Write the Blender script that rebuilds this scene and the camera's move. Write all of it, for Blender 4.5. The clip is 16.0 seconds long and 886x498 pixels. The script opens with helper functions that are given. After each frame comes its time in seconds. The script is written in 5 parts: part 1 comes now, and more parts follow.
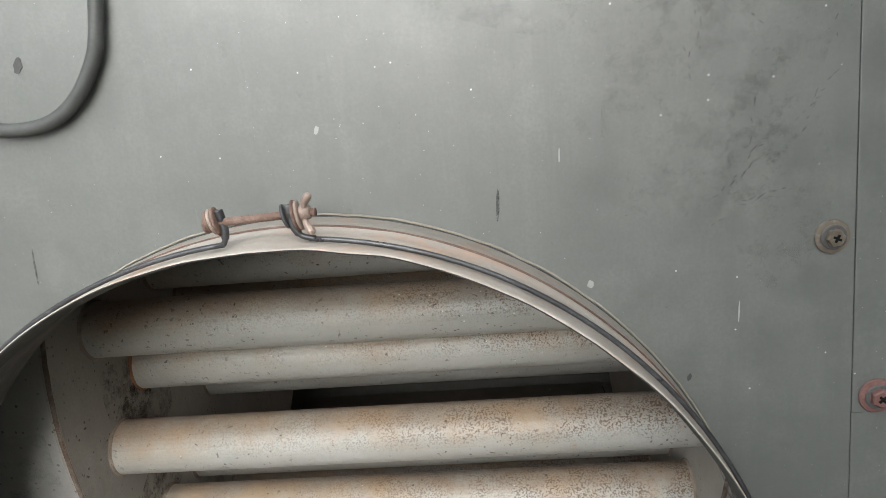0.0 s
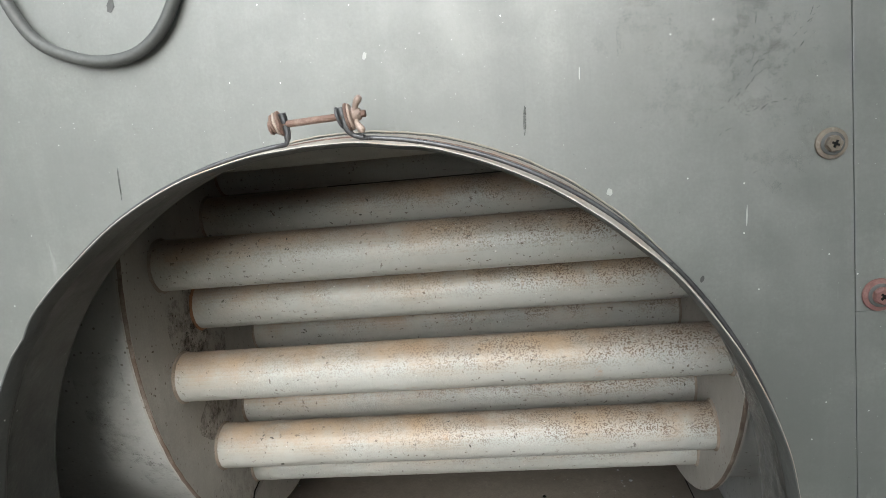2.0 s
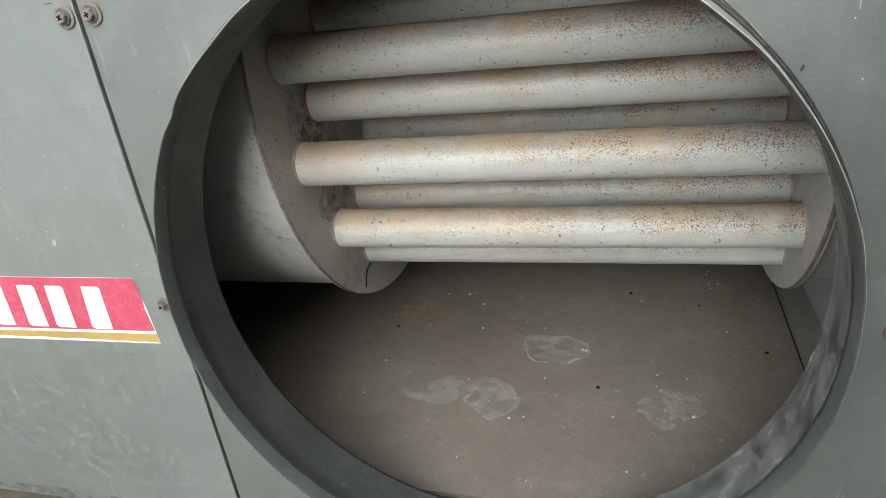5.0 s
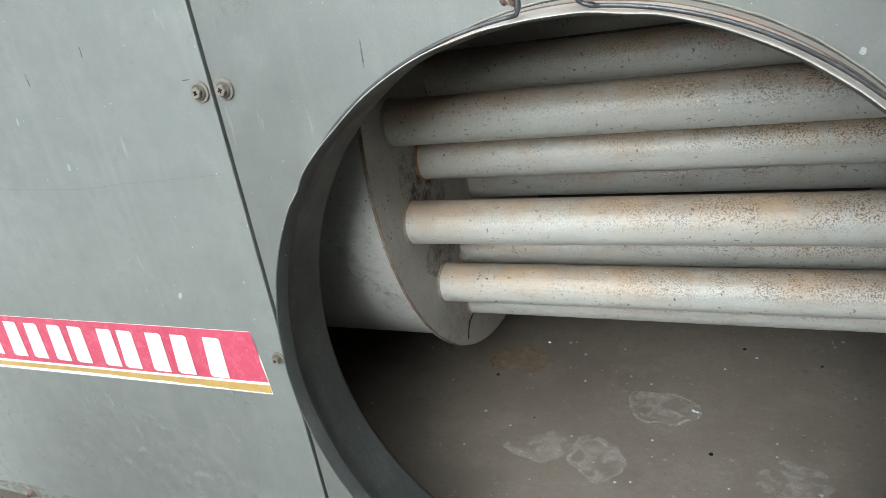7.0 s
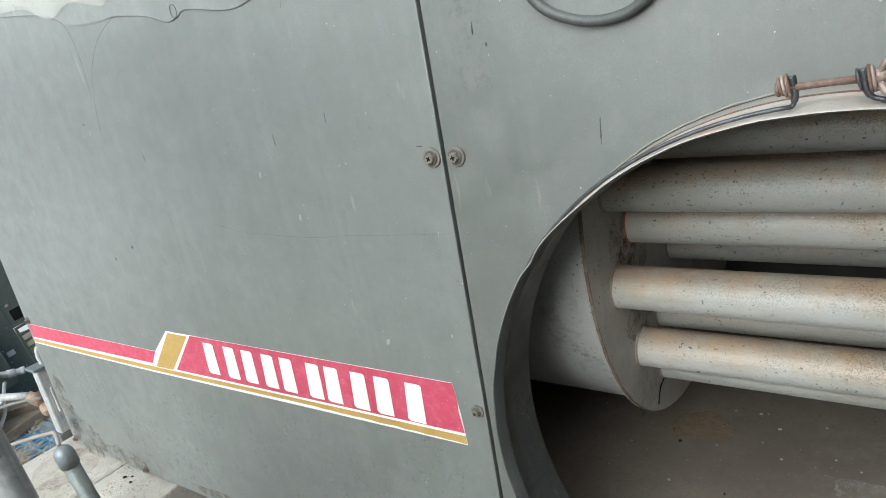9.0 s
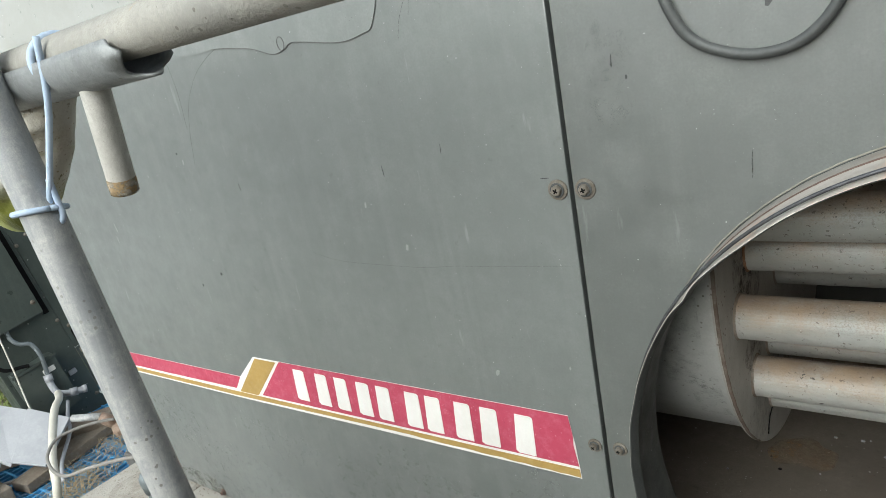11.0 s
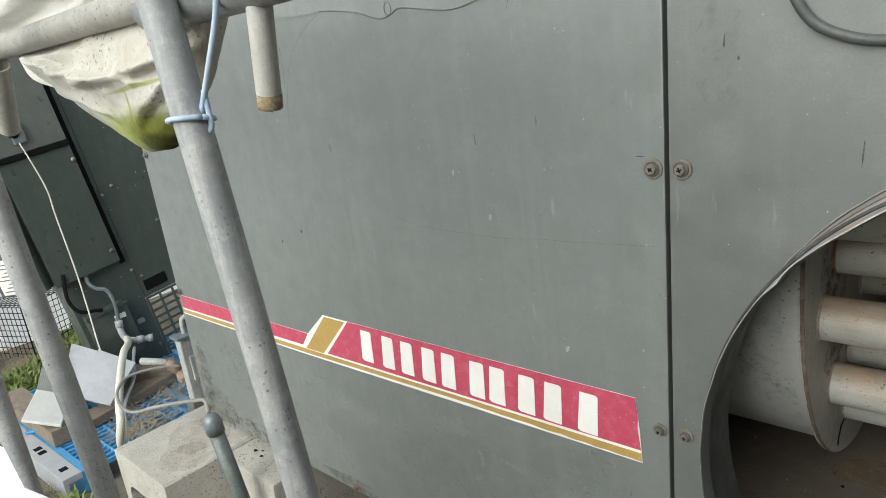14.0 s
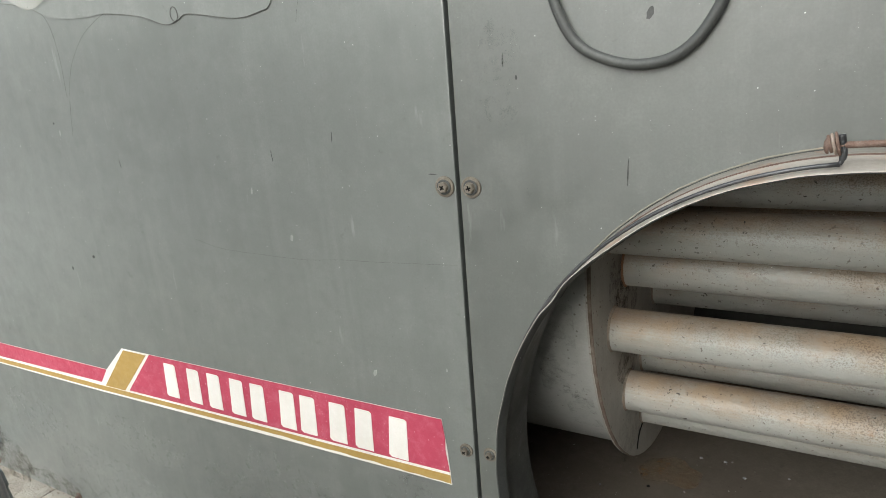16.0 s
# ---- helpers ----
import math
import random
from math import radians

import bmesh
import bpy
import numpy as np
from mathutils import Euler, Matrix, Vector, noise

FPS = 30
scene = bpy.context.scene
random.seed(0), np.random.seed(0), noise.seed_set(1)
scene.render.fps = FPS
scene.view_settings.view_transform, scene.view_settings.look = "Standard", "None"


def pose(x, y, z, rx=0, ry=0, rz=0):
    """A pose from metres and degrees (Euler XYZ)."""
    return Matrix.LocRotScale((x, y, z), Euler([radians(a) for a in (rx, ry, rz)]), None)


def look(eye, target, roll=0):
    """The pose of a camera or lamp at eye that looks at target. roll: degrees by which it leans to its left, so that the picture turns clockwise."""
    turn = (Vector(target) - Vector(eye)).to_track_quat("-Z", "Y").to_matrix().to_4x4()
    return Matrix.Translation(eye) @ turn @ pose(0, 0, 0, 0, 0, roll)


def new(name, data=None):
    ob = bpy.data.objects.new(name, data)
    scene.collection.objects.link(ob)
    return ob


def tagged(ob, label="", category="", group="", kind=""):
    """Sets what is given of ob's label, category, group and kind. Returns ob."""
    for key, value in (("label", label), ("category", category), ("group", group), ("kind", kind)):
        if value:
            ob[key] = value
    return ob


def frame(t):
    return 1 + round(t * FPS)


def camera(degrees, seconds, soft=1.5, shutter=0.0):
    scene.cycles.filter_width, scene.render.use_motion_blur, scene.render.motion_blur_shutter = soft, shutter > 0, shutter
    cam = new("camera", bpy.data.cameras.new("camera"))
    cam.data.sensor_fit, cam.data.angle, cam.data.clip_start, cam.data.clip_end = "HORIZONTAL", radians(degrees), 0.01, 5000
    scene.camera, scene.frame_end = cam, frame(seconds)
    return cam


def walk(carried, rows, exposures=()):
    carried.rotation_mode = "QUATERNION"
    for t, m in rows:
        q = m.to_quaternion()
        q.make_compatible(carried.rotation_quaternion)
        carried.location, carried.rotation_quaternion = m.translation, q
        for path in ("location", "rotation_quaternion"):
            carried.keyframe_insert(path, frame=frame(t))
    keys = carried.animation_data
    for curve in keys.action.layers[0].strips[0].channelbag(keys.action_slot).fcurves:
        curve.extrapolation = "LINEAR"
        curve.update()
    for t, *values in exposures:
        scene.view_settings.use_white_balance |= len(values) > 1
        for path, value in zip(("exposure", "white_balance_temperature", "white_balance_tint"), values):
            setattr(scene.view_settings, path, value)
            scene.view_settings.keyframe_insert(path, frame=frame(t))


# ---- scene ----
cam = camera(67.5, 16.0, soft=0.75)
PATH = [
    (0, (0.45, -0.398, 1.103), (0.316, 1.544, 0.643), -4.9),
    (0.5, (0.455, -0.402, 1.072), (0.299, 1.533, 0.591), -4.8),
    (1, (0.453, -0.411, 1.06), (0.287, 1.531, 0.611), -4.3),
    (1.5, (0.453, -0.429, 1.036), (0.255, 1.511, 0.593), -3.7),
    (2, (0.448, -0.462, 1.04), (0.219, 1.487, 0.656), -5.6),
    (2.5, (0.447, -0.481, 1.037), (0.158, 1.451, 0.61), -6.0),
    (3, (0.447, -0.495, 1.03), (0.053, 1.384, 0.472), -6.0),
    (3.5, (0.454, -0.504, 1.025), (0.018, 1.323, 0.339), -6.2),
    (4, (0.454, -0.507, 1.028), (0.014, 1.27, 0.222), -7.1),
    (4.2, (0.456, -0.507, 1.026), (-0.004, 1.236, 0.161), -7.0),
    (6.3, (0.463, -0.5, 1.045), (-0.219, 1.185, 0.21), -9.4),
    (6.5, (0.453, -0.496, 1.049), (-0.254, 1.196, 0.252), -8.2),
    (7, (0.438, -0.492, 1.068), (-0.361, 1.173, 0.3), -9.9),
    (7.5, (0.423, -0.493, 1.082), (-0.494, 1.146, 0.396), -9.9),
    (8, (0.4, -0.503, 1.099), (-0.615, 1.082, 0.423), -11.1),
    (8.5, (0.389, -0.508, 1.105), (-0.661, 1.06, 0.444), -11.1),
    (9, (0.375, -0.522, 1.117), (-0.782, 0.988, 0.497), -10.7),
    (9.5, (0.353, -0.527, 1.131), (-0.804, 0.966, 0.472), -10.9),
    (10, (0.327, -0.538, 1.149), (-0.878, 0.943, 0.553), -11.8),
    (10.2, (0.317, -0.544, 1.158), (-0.885, 0.945, 0.577), -12.3),
    (12.3, (0.276, -0.584, 1.141), (-1.001, 0.842, 0.559), -9.7),
    (12.5, (0.277, -0.587, 1.139), (-1.018, 0.822, 0.557), -9.6),
    (13, (0.278, -0.595, 1.139), (-1.078, 0.755, 0.56), -9.6),
    (13.5, (0.276, -0.603, 1.136), (-1.095, 0.735, 0.562), -8.6),
    (14, (0.274, -0.607, 1.133), (-1.063, 0.769, 0.571), -7.4),
    (14.5, (0.279, -0.589, 1.134), (-0.979, 0.867, 0.59), -6.8),
    (15, (0.286, -0.568, 1.135), (-0.879, 0.969, 0.607), -6.4),
    (15.5, (0.294, -0.549, 1.138), (-0.787, 1.042, 0.592), -7.2),
    (16, (0.308, -0.545, 1.121), (-0.696, 1.093, 0.565), -5.2),
]
EXPOSURES = [(0.0, 1.54, 6600, 9), (2.0, 1.80, 6500, 7), (4.0, 1.80, 6500, 6), (7.0, 1.84, 6150, 4), (10.0, 1.27, 6300, 4), (12.5, 1.13, 6450, 4), (14.0, 1.08, 6500, 4), (16.0, 1.13, 6650, 6)]
walk(cam, [(t, look(eye, target, roll)) for t, eye, target, roll in PATH], EXPOSURES)

# ---- world and light ----
world = bpy.data.worlds.new("overcast_sky")
scene.world = world
world.use_nodes = True
wn, wl = world.node_tree.nodes, world.node_tree.links
sky = wn.new("ShaderNodeTexSky")
sky.sky_type, sky.sun_disc = "NISHITA", False
sky.sun_elevation, sky.sun_rotation = radians(30), radians(169)
sky.air_density, sky.dust_density, sky.ozone_density = 1.0, 1.5, 1.0
grey = wn.new("ShaderNodeHueSaturation")
grey.inputs["Saturation"].default_value = 0.30
wl.new(sky.outputs[0], grey.inputs["Color"])
wl.new(grey.outputs[0], wn["Background"].inputs[0])
wn["Background"].inputs[1].default_value = 0.15
sun_data = bpy.data.lights.new("sun", "SUN")
sun_data.energy, sun_data.angle, sun_data.color = 1.75, radians(68), (1.0, 0.99, 0.97)
sun = new("sun", sun_data)
sun.matrix_world = look((0.70, -3.6, 2.6), (0.0, 0.0, 0.5))


# ---- materials ----
def node_mat(name, rough=0.6, metal=0.0):
    m = bpy.data.materials.new(name)
    m.use_nodes = True
    n, l = m.node_tree.nodes, m.node_tree.links
    b = n["Principled BSDF"]
    b.inputs["Roughness"].default_value, b.inputs["Metallic"].default_value = rough, metal
    return m, n, l, b


def coords(n, l, scale=(1, 1, 1)):
    tc, mp = n.new("ShaderNodeTexCoord"), n.new("ShaderNodeMapping")
    mp.inputs["Scale"].default_value = scale
    l.new(tc.outputs["Object"], mp.inputs[0])
    return mp.outputs[0]


def noise_fac(n, l, vec, scale, lo, hi, detail=5.0, rough=0.6):
    t, r = n.new("ShaderNodeTexNoise"), n.new("ShaderNodeMapRange")
    t.inputs["Scale"].default_value, t.inputs["Detail"].default_value = scale, detail
    t.inputs["Roughness"].default_value = rough
    l.new(vec, t.inputs["Vector"])
    r.inputs["From Min"].default_value, r.inputs["From Max"].default_value = lo, hi
    l.new(t.outputs[0], r.inputs["Value"])
    return r.outputs[0]


def mix(n, l, fac, a, b):
    m = n.new("ShaderNodeMix")
    m.data_type = "RGBA"
    if isinstance(fac, (int, float)):
        m.inputs[0].default_value = fac
    else:
        l.new(fac, m.inputs[0])
    for k, v in ((6, a), (7, b)):
        if isinstance(v, tuple):
            m.inputs[k].default_value = (*v, 1)
        else:
            l.new(v, m.inputs[k])
    return m.outputs[2]


def times(n, l, a, b):
    m = n.new("ShaderNodeMath")
    m.operation = "MULTIPLY"
    for k, v in ((0, a), (1, b)):
        if isinstance(v, (int, float)):
            m.inputs[k].default_value = v
        else:
            l.new(v, m.inputs[k])
    return m.outputs[0]


def bump(n, l, b, height, strength, distance):
    k = n.new("ShaderNodeBump")
    k.inputs["Strength"].default_value, k.inputs["Distance"].default_value = strength, distance
    l.new(height, k.inputs["Height"])
    l.new(k.outputs[0], b.inputs["Normal"])


def specks(n, l, vec, scale, size, keep):
    """Sparse round dots: cells of a Voronoi net, of which only a share carries a dot."""
    v, lt, gt = n.new("ShaderNodeTexVoronoi"), n.new("ShaderNodeMath"), n.new("ShaderNodeMath")
    v.inputs["Scale"].default_value = scale
    l.new(vec, v.inputs["Vector"])
    lt.operation, gt.operation = "LESS_THAN", "LESS_THAN"
    lt.inputs[1].default_value, gt.inputs[1].default_value = size, keep
    l.new(v.outputs["Distance"], lt.inputs[0])
    sep = n.new("ShaderNodeSeparateColor")
    l.new(v.outputs["Color"], sep.inputs[0])
    l.new(sep.outputs[0], gt.inputs[0])
    return times(n, l, lt.outputs[0], gt.outputs[0])


def worn(name, base, dark, light, rough=0.5, metal=0.0, scale=1.0, streak=1.0, speck=None, rust=None, rust_lo=0.62, relief=0.15, spots=None):
    """Weathered surface: broad stains, fine grain, drips along z, pale specks, dark spots and rust."""
    m, n, l, b = node_mat(name, rough, metal)
    v = coords(n, l)
    c = mix(n, l, noise_fac(n, l, v, 3.5 * scale, 0.35, 0.7, 8), base, dark)
    c = mix(n, l, times(n, l, noise_fac(n, l, v, 17 * scale, 0.48, 0.75, 8, 0.7), 0.7), c, light)
    if streak:
        vs = coords(n, l, (34 * scale, 34 * scale, 1.8 * scale))
        c = mix(n, l, times(n, l, noise_fac(n, l, vs, 1.0, 0.5, 0.85), 0.6 * streak), c, light)
        c = mix(n, l, times(n, l, noise_fac(n, l, vs, 2.3, 0.52, 0.85, 8, 0.7), 0.8 * streak), c, dark)
    c = mix(n, l, times(n, l, noise_fac(n, l, v, 90 * scale, 0.45, 0.8, 6, 0.7), 0.65), c, dark)
    c = mix(n, l, times(n, l, noise_fac(n, l, v, 420 * scale, 0.35, 0.7, 3), 0.55), c, dark)
    if rust:
        c = mix(n, l, noise_fac(n, l, v, 22 * scale, rust_lo, rust_lo + 0.13, 8, 0.7), c, rust)
    if spots:
        c = mix(n, l, times(n, l, specks(n, l, v, spots[0], spots[1], spots[2]), noise_fac(n, l, v, 9, 0.35, 0.6)), c, spots[3])
    if speck:
        near = noise_fac(n, l, v, 6, 0.42, 0.62, 4)
        c = mix(n, l, specks(n, l, v, speck[0], speck[1], speck[2]), c, speck[3])
        c = mix(n, l, times(n, l, specks(n, l, v, speck[0] * 2.6, speck[1] * 1.3, speck[2] * 1.2), near), c, speck[3])
        c = mix(n, l, times(n, l, specks(n, l, v, speck[0] * 0.8, speck[1] * 0.6, speck[2] * 0.8), 0.8), c, (dark[0] * 0.4, dark[1] * 0.4, dark[2] * 0.4))
        c = mix(n, l, times(n, l, specks(n, l, v, speck[0] * 2.1, speck[1] * 1.6, speck[2] * 0.7), times(n, l, near, 0.7)), c, (dark[0] * 0.5, dark[1] * 0.5, dark[2] * 0.5))
        c = mix(n, l, times(n, l, noise_fac(n, l, v, 48, 0.64, 0.70, 6, 0.65), 0.35), c, (dark[0] * 0.55, dark[1] * 0.55, dark[2] * 0.53))
        c = mix(n, l, times(n, l, noise_fac(n, l, coords(n, l, (60, 60, 9)), 1.0, 0.66, 0.72, 5, 0.6), 0.35), c, tuple(k * 1.6 for k in light))
    l.new(c, b.inputs["Base Color"])
    r = n.new("ShaderNodeMapRange")
    r.inputs["To Min"].default_value, r.inputs["To Max"].default_value = max(rough - 0.1, 0.05), min(rough + 0.15, 1)
    l.new(noise_fac(n, l, v, 30 * scale, 0.3, 0.7), r.inputs["Value"])
    l.new(r.outputs[0], b.inputs["Roughness"])
    bump(n, l, b, noise_fac(n, l, v, 130 * scale, 0.2, 0.8), relief, 0.0015)
    return m


def patchy(name, colour, scale, lo, hi, most=1.0):
    """A thin film of dust or stain, broken up by noise."""
    m, n, l, b = node_mat(name, 0.8)
    v = coords(n, l)
    c = mix(n, l, noise_fac(n, l, v, 90, 0.4, 0.7), colour, tuple(k * 0.75 for k in colour))
    l.new(c, b.inputs["Base Color"])
    l.new(times(n, l, noise_fac(n, l, v, scale, lo, hi, 9, 0.75), most), b.inputs["Alpha"])
    return m


WHITE_SPECK = (110.0, 0.066, 0.15, (0.50, 0.51, 0.49))
MAT_PANEL = worn("grey_panel_paint", (0.160, 0.172, 0.166), (0.118, 0.129, 0.124), (0.205, 0.217, 0.209), 0.40, speck=WHITE_SPECK, relief=0.06)
# Same sheet paint made darker: shade on the right side is put into the colour.
MAT_PANEL_SHADED = worn("shaded_panel_paint", (0.118, 0.127, 0.120), (0.078, 0.086, 0.080), (0.158, 0.168, 0.158), 0.42, speck=WHITE_SPECK, relief=0.06)
for m in (MAT_PANEL, MAT_PANEL_SHADED):
    m.node_tree.nodes["Principled BSDF"].inputs["Specular IOR Level"].default_value = 0.9
    m.node_tree.nodes["Principled BSDF"].inputs["IOR"].default_value = 1.65
MAT_COLLAR = worn("collar_paint", (0.072, 0.077, 0.075), (0.045, 0.049, 0.048), (0.13, 0.135, 0.13), 0.45, streak=0.3, rust=(0.20, 0.12, 0.08), rust_lo=0.66, speck=WHITE_SPECK, relief=0.25)
MAT_RIM = worn("pale_rim_metal", (0.48, 0.455, 0.415), (0.34, 0.30, 0.255), (0.58, 0.56, 0.53), 0.45, 0.0, streak=0.0, rust=(0.48, 0.34, 0.26), rust_lo=0.54)
MAT_BAND = worn("grey_collar_band", (0.31, 0.295, 0.26), (0.22, 0.205, 0.18), (0.38, 0.365, 0.335), 0.5, streak=0.0, rust=(0.33, 0.21, 0.15), rust_lo=0.54)
MAT_SEAL = worn("dried_sealant", (0.28, 0.27, 0.23), (0.20, 0.18, 0.15), (0.34, 0.32, 0.28), 0.8, streak=0.0, rust=(0.27, 0.19, 0.13), rust_lo=0.55)
MAT_LINER = worn("inner_sheet", (0.13, 0.128, 0.12), (0.09, 0.088, 0.082), (0.18, 0.175, 0.165), 0.5, streak=0.4, rust=(0.14, 0.10, 0.075), rust_lo=0.62)
MAT_FLOOR = worn("dusty_inner_floor", (0.215, 0.187, 0.155), (0.145, 0.123, 0.10), (0.275, 0.245, 0.21), 0.55, streak=0.0, rust=(0.17, 0.115, 0.08), rust_lo=0.66, speck=(55.0, 0.10, 0.12, (0.5, 0.5, 0.48)))
MAT_FLANGE = worn("dusty_floor_flange", (0.26, 0.245, 0.22), (0.19, 0.175, 0.155), (0.33, 0.31, 0.285), 0.55, streak=0.0, rust=(0.17, 0.12, 0.085), rust_lo=0.64)
MAT_DRUM = worn("drum_paint", (0.48, 0.485, 0.47), (0.37, 0.375, 0.36), (0.56, 0.565, 0.55), 0.5, streak=0.4, rust=(0.16, 0.12, 0.09), rust_lo=0.68, spots=(160.0, 0.2, 0.3, (0.10, 0.08, 0.06)))
MAT_PLATE = worn("tube_plate", (0.45, 0.435, 0.40), (0.34, 0.32, 0.29), (0.53, 0.515, 0.48), 0.55, streak=0.5, rust=(0.20, 0.14, 0.10), rust_lo=0.64, spots=(190.0, 0.22, 0.3, (0.12, 0.09, 0.07)))
MAT_WELD = worn("rusty_weld", (0.40, 0.365, 0.32), (0.25, 0.185, 0.135), (0.48, 0.46, 0.42), 0.8, scale=4, streak=0.0, relief=0.8)
MAT_ORANGE = worn("orange_rust_weld", (0.30, 0.15, 0.08), (0.25, 0.12, 0.06), (0.45, 0.30, 0.2), 0.8, streak=0.0, relief=0.8)
MAT_EDGE = worn("rusty_plate_edge", (0.20, 0.15, 0.115), (0.10, 0.07, 0.055), (0.40, 0.36, 0.31), 0.8, streak=0.0, scale=3, relief=0.8)
MAT_SCREW = worn("tarnished_screw", (0.27, 0.245, 0.205), (0.11, 0.092, 0.072), (0.42, 0.40, 0.355), 0.42, 0.35, scale=6, streak=0.0)
MAT_SCREW_RED = worn("rusty_red_screw", (0.20, 0.10, 0.09), (0.11, 0.06, 0.055), (0.30, 0.20, 0.18), 0.6, 0.2, scale=6, streak=0.0)
MAT_RUST = worn("rusty_bolt", (0.22, 0.14, 0.11), (0.12, 0.075, 0.06), (0.38, 0.30, 0.26), 0.7, 0.2, scale=6, streak=0.0, relief=0.5)
MAT_WING = worn("tarnished_wing_nut", (0.42, 0.35, 0.30), (0.26, 0.19, 0.16), (0.55, 0.48, 0.43), 0.5, 0.3, scale=6, streak=0.0, relief=0.4)
MAT_STRAP = worn("blued_steel_strap", (0.10, 0.105, 0.11), (0.06, 0.06, 0.065), (0.2, 0.21, 0.22), 0.35, 0.6, scale=4, streak=0.0)
MAT_BLACK = worn("black_gap", (0.008, 0.008, 0.008), (0.005, 0.005, 0.005), (0.012, 0.012, 0.012), 0.9, streak=0.0)
MAT_BLACK.node_tree.nodes["Principled BSDF"].inputs["Specular IOR Level"].default_value = 0.15
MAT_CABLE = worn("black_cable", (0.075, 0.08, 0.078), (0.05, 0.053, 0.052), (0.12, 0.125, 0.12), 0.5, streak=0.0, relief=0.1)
MAT_RED = worn("faded_red_decal", (0.46, 0.065, 0.115), (0.38, 0.045, 0.085), (0.58, 0.19, 0.25), 0.45, scale=4, streak=0.0, speck=(220.0, 0.16, 0.25, (0.55, 0.25, 0.28)), relief=0.05)
MAT_GOLD = worn("ochre_decal", (0.42, 0.28, 0.085), (0.34, 0.22, 0.07), (0.50, 0.37, 0.16), 0.45, scale=4, streak=0.0, relief=0.05)
MAT_WHITE = worn("white_decal", (0.78, 0.77, 0.74), (0.68, 0.66, 0.62), (0.82, 0.82, 0.8), 0.45, scale=4, streak=0.0, relief=0.05)
MAT_FILM = worn("lifted_clear_coat", (0.215, 0.228, 0.222), (0.170, 0.182, 0.177), (0.27, 0.283, 0.275), 0.38, speck=WHITE_SPECK, relief=0.05)
MAT_GALV = worn("galvanised_pipe", (0.44, 0.44, 0.425), (0.24, 0.252, 0.262), (0.66, 0.645, 0.59), 0.55, 0.15, scale=4, streak=1.6, relief=0.15, rust=(0.36, 0.30, 0.22), rust_lo=0.66, spots=(260.0, 0.25, 0.25, (0.15, 0.14, 0.12)))
MAT_RAIL = worn("weathered_rail_pipe", (0.38, 0.365, 0.32), (0.25, 0.245, 0.225), (0.50, 0.485, 0.44), 0.6, 0.1, scale=4, streak=0.0, relief=0.3, rust=(0.38, 0.29, 0.18), rust_lo=0.64, spots=(260.0, 0.25, 0.25, (0.15, 0.14, 0.12)))
MAT_GALV_D = worn("dull_conduit_pipe", (0.20, 0.23, 0.24), (0.13, 0.15, 0.16), (0.30, 0.33, 0.34), 0.45, 0.3, scale=4, streak=0.4)
MAT_SLEEVE = worn("torn_sleeve_metal", (0.32, 0.335, 0.335), (0.19, 0.20, 0.20), (0.44, 0.45, 0.44), 0.45, 0.25, scale=4, streak=0.4, relief=0.2, spots=(260.0, 0.22, 0.25, (0.13, 0.12, 0.10)))
MAT_OLDPIPE = worn("algae_grey_pipe", (0.15, 0.172, 0.172), (0.075, 0.09, 0.08), (0.25, 0.275, 0.27), 0.5, 0.2, scale=5, streak=0.8, relief=0.2, spots=(260.0, 0.25, 0.25, (0.05, 0.055, 0.04)))
MAT_STUB = worn("pale_pipe_end", (0.56, 0.55, 0.51), (0.34, 0.325, 0.29), (0.66, 0.65, 0.62), 0.55, 0.1, scale=5, streak=1.0, rust=(0.42, 0.32, 0.18), rust_lo=0.66, spots=(900.0, 0.22, 0.2, (0.24, 0.22, 0.18)))
MAT_TAN = patchy("tan_rust", (0.42, 0.29, 0.14), 120, 0.30, 0.62, 0.9)
MAT_CONCRETE = worn("concrete_block", (0.47, 0.45, 0.405), (0.34, 0.32, 0.28), (0.58, 0.565, 0.52), 0.9, streak=0.0, scale=2, relief=1.0, rust=(0.34, 0.28, 0.21), rust_lo=0.60, spots=(140.0, 0.28, 0.4, (0.16, 0.14, 0.11)))
MAT_GREEN = worn("dark_green_cabinet_paint", (0.075, 0.090, 0.080), (0.055, 0.067, 0.06), (0.11, 0.125, 0.112), 0.35, speck=(40.0, 0.09, 0.1, (0.35, 0.35, 0.33)), relief=0.05)
# Lit copy of the cabinet green: brightness of the top housings is in the colour.
MAT_GREEN_LIT = worn("lit_green_cabinet_paint", (0.135, 0.145, 0.130), (0.105, 0.113, 0.10), (0.17, 0.18, 0.165), 0.35, speck=(40.0, 0.09, 0.1, (0.35, 0.35, 0.33)), relief=0.05)
MAT_TARP = worn("white_plastic_sheet", (0.68, 0.675, 0.645), (0.50, 0.485, 0.43), (0.72, 0.715, 0.69), 0.4, streak=0.0, scale=3, spots=(330.0, 0.22, 0.25, (0.25, 0.22, 0.15)))
MAT_SHEET = worn("white_ground_sheet", (0.82, 0.83, 0.83), (0.74, 0.75, 0.74), (0.86, 0.87, 0.87), 0.4, streak=0.0, scale=3)
MAT_CLEAR = worn("thin_translucent_sheet", (0.80, 0.80, 0.77), (0.70, 0.69, 0.64), (0.85, 0.85, 0.83), 0.35, streak=0.0, scale=3)
MAT_CLEAR.node_tree.nodes["Principled BSDF"].inputs["Transmission Weight"].default_value = 0.35
MAT_CLEAR.node_tree.nodes["Principled BSDF"].inputs["IOR"].default_value = 1.05
MAT_CLEAR.node_tree.nodes["Principled BSDF"].inputs["Alpha"].default_value = 0.38
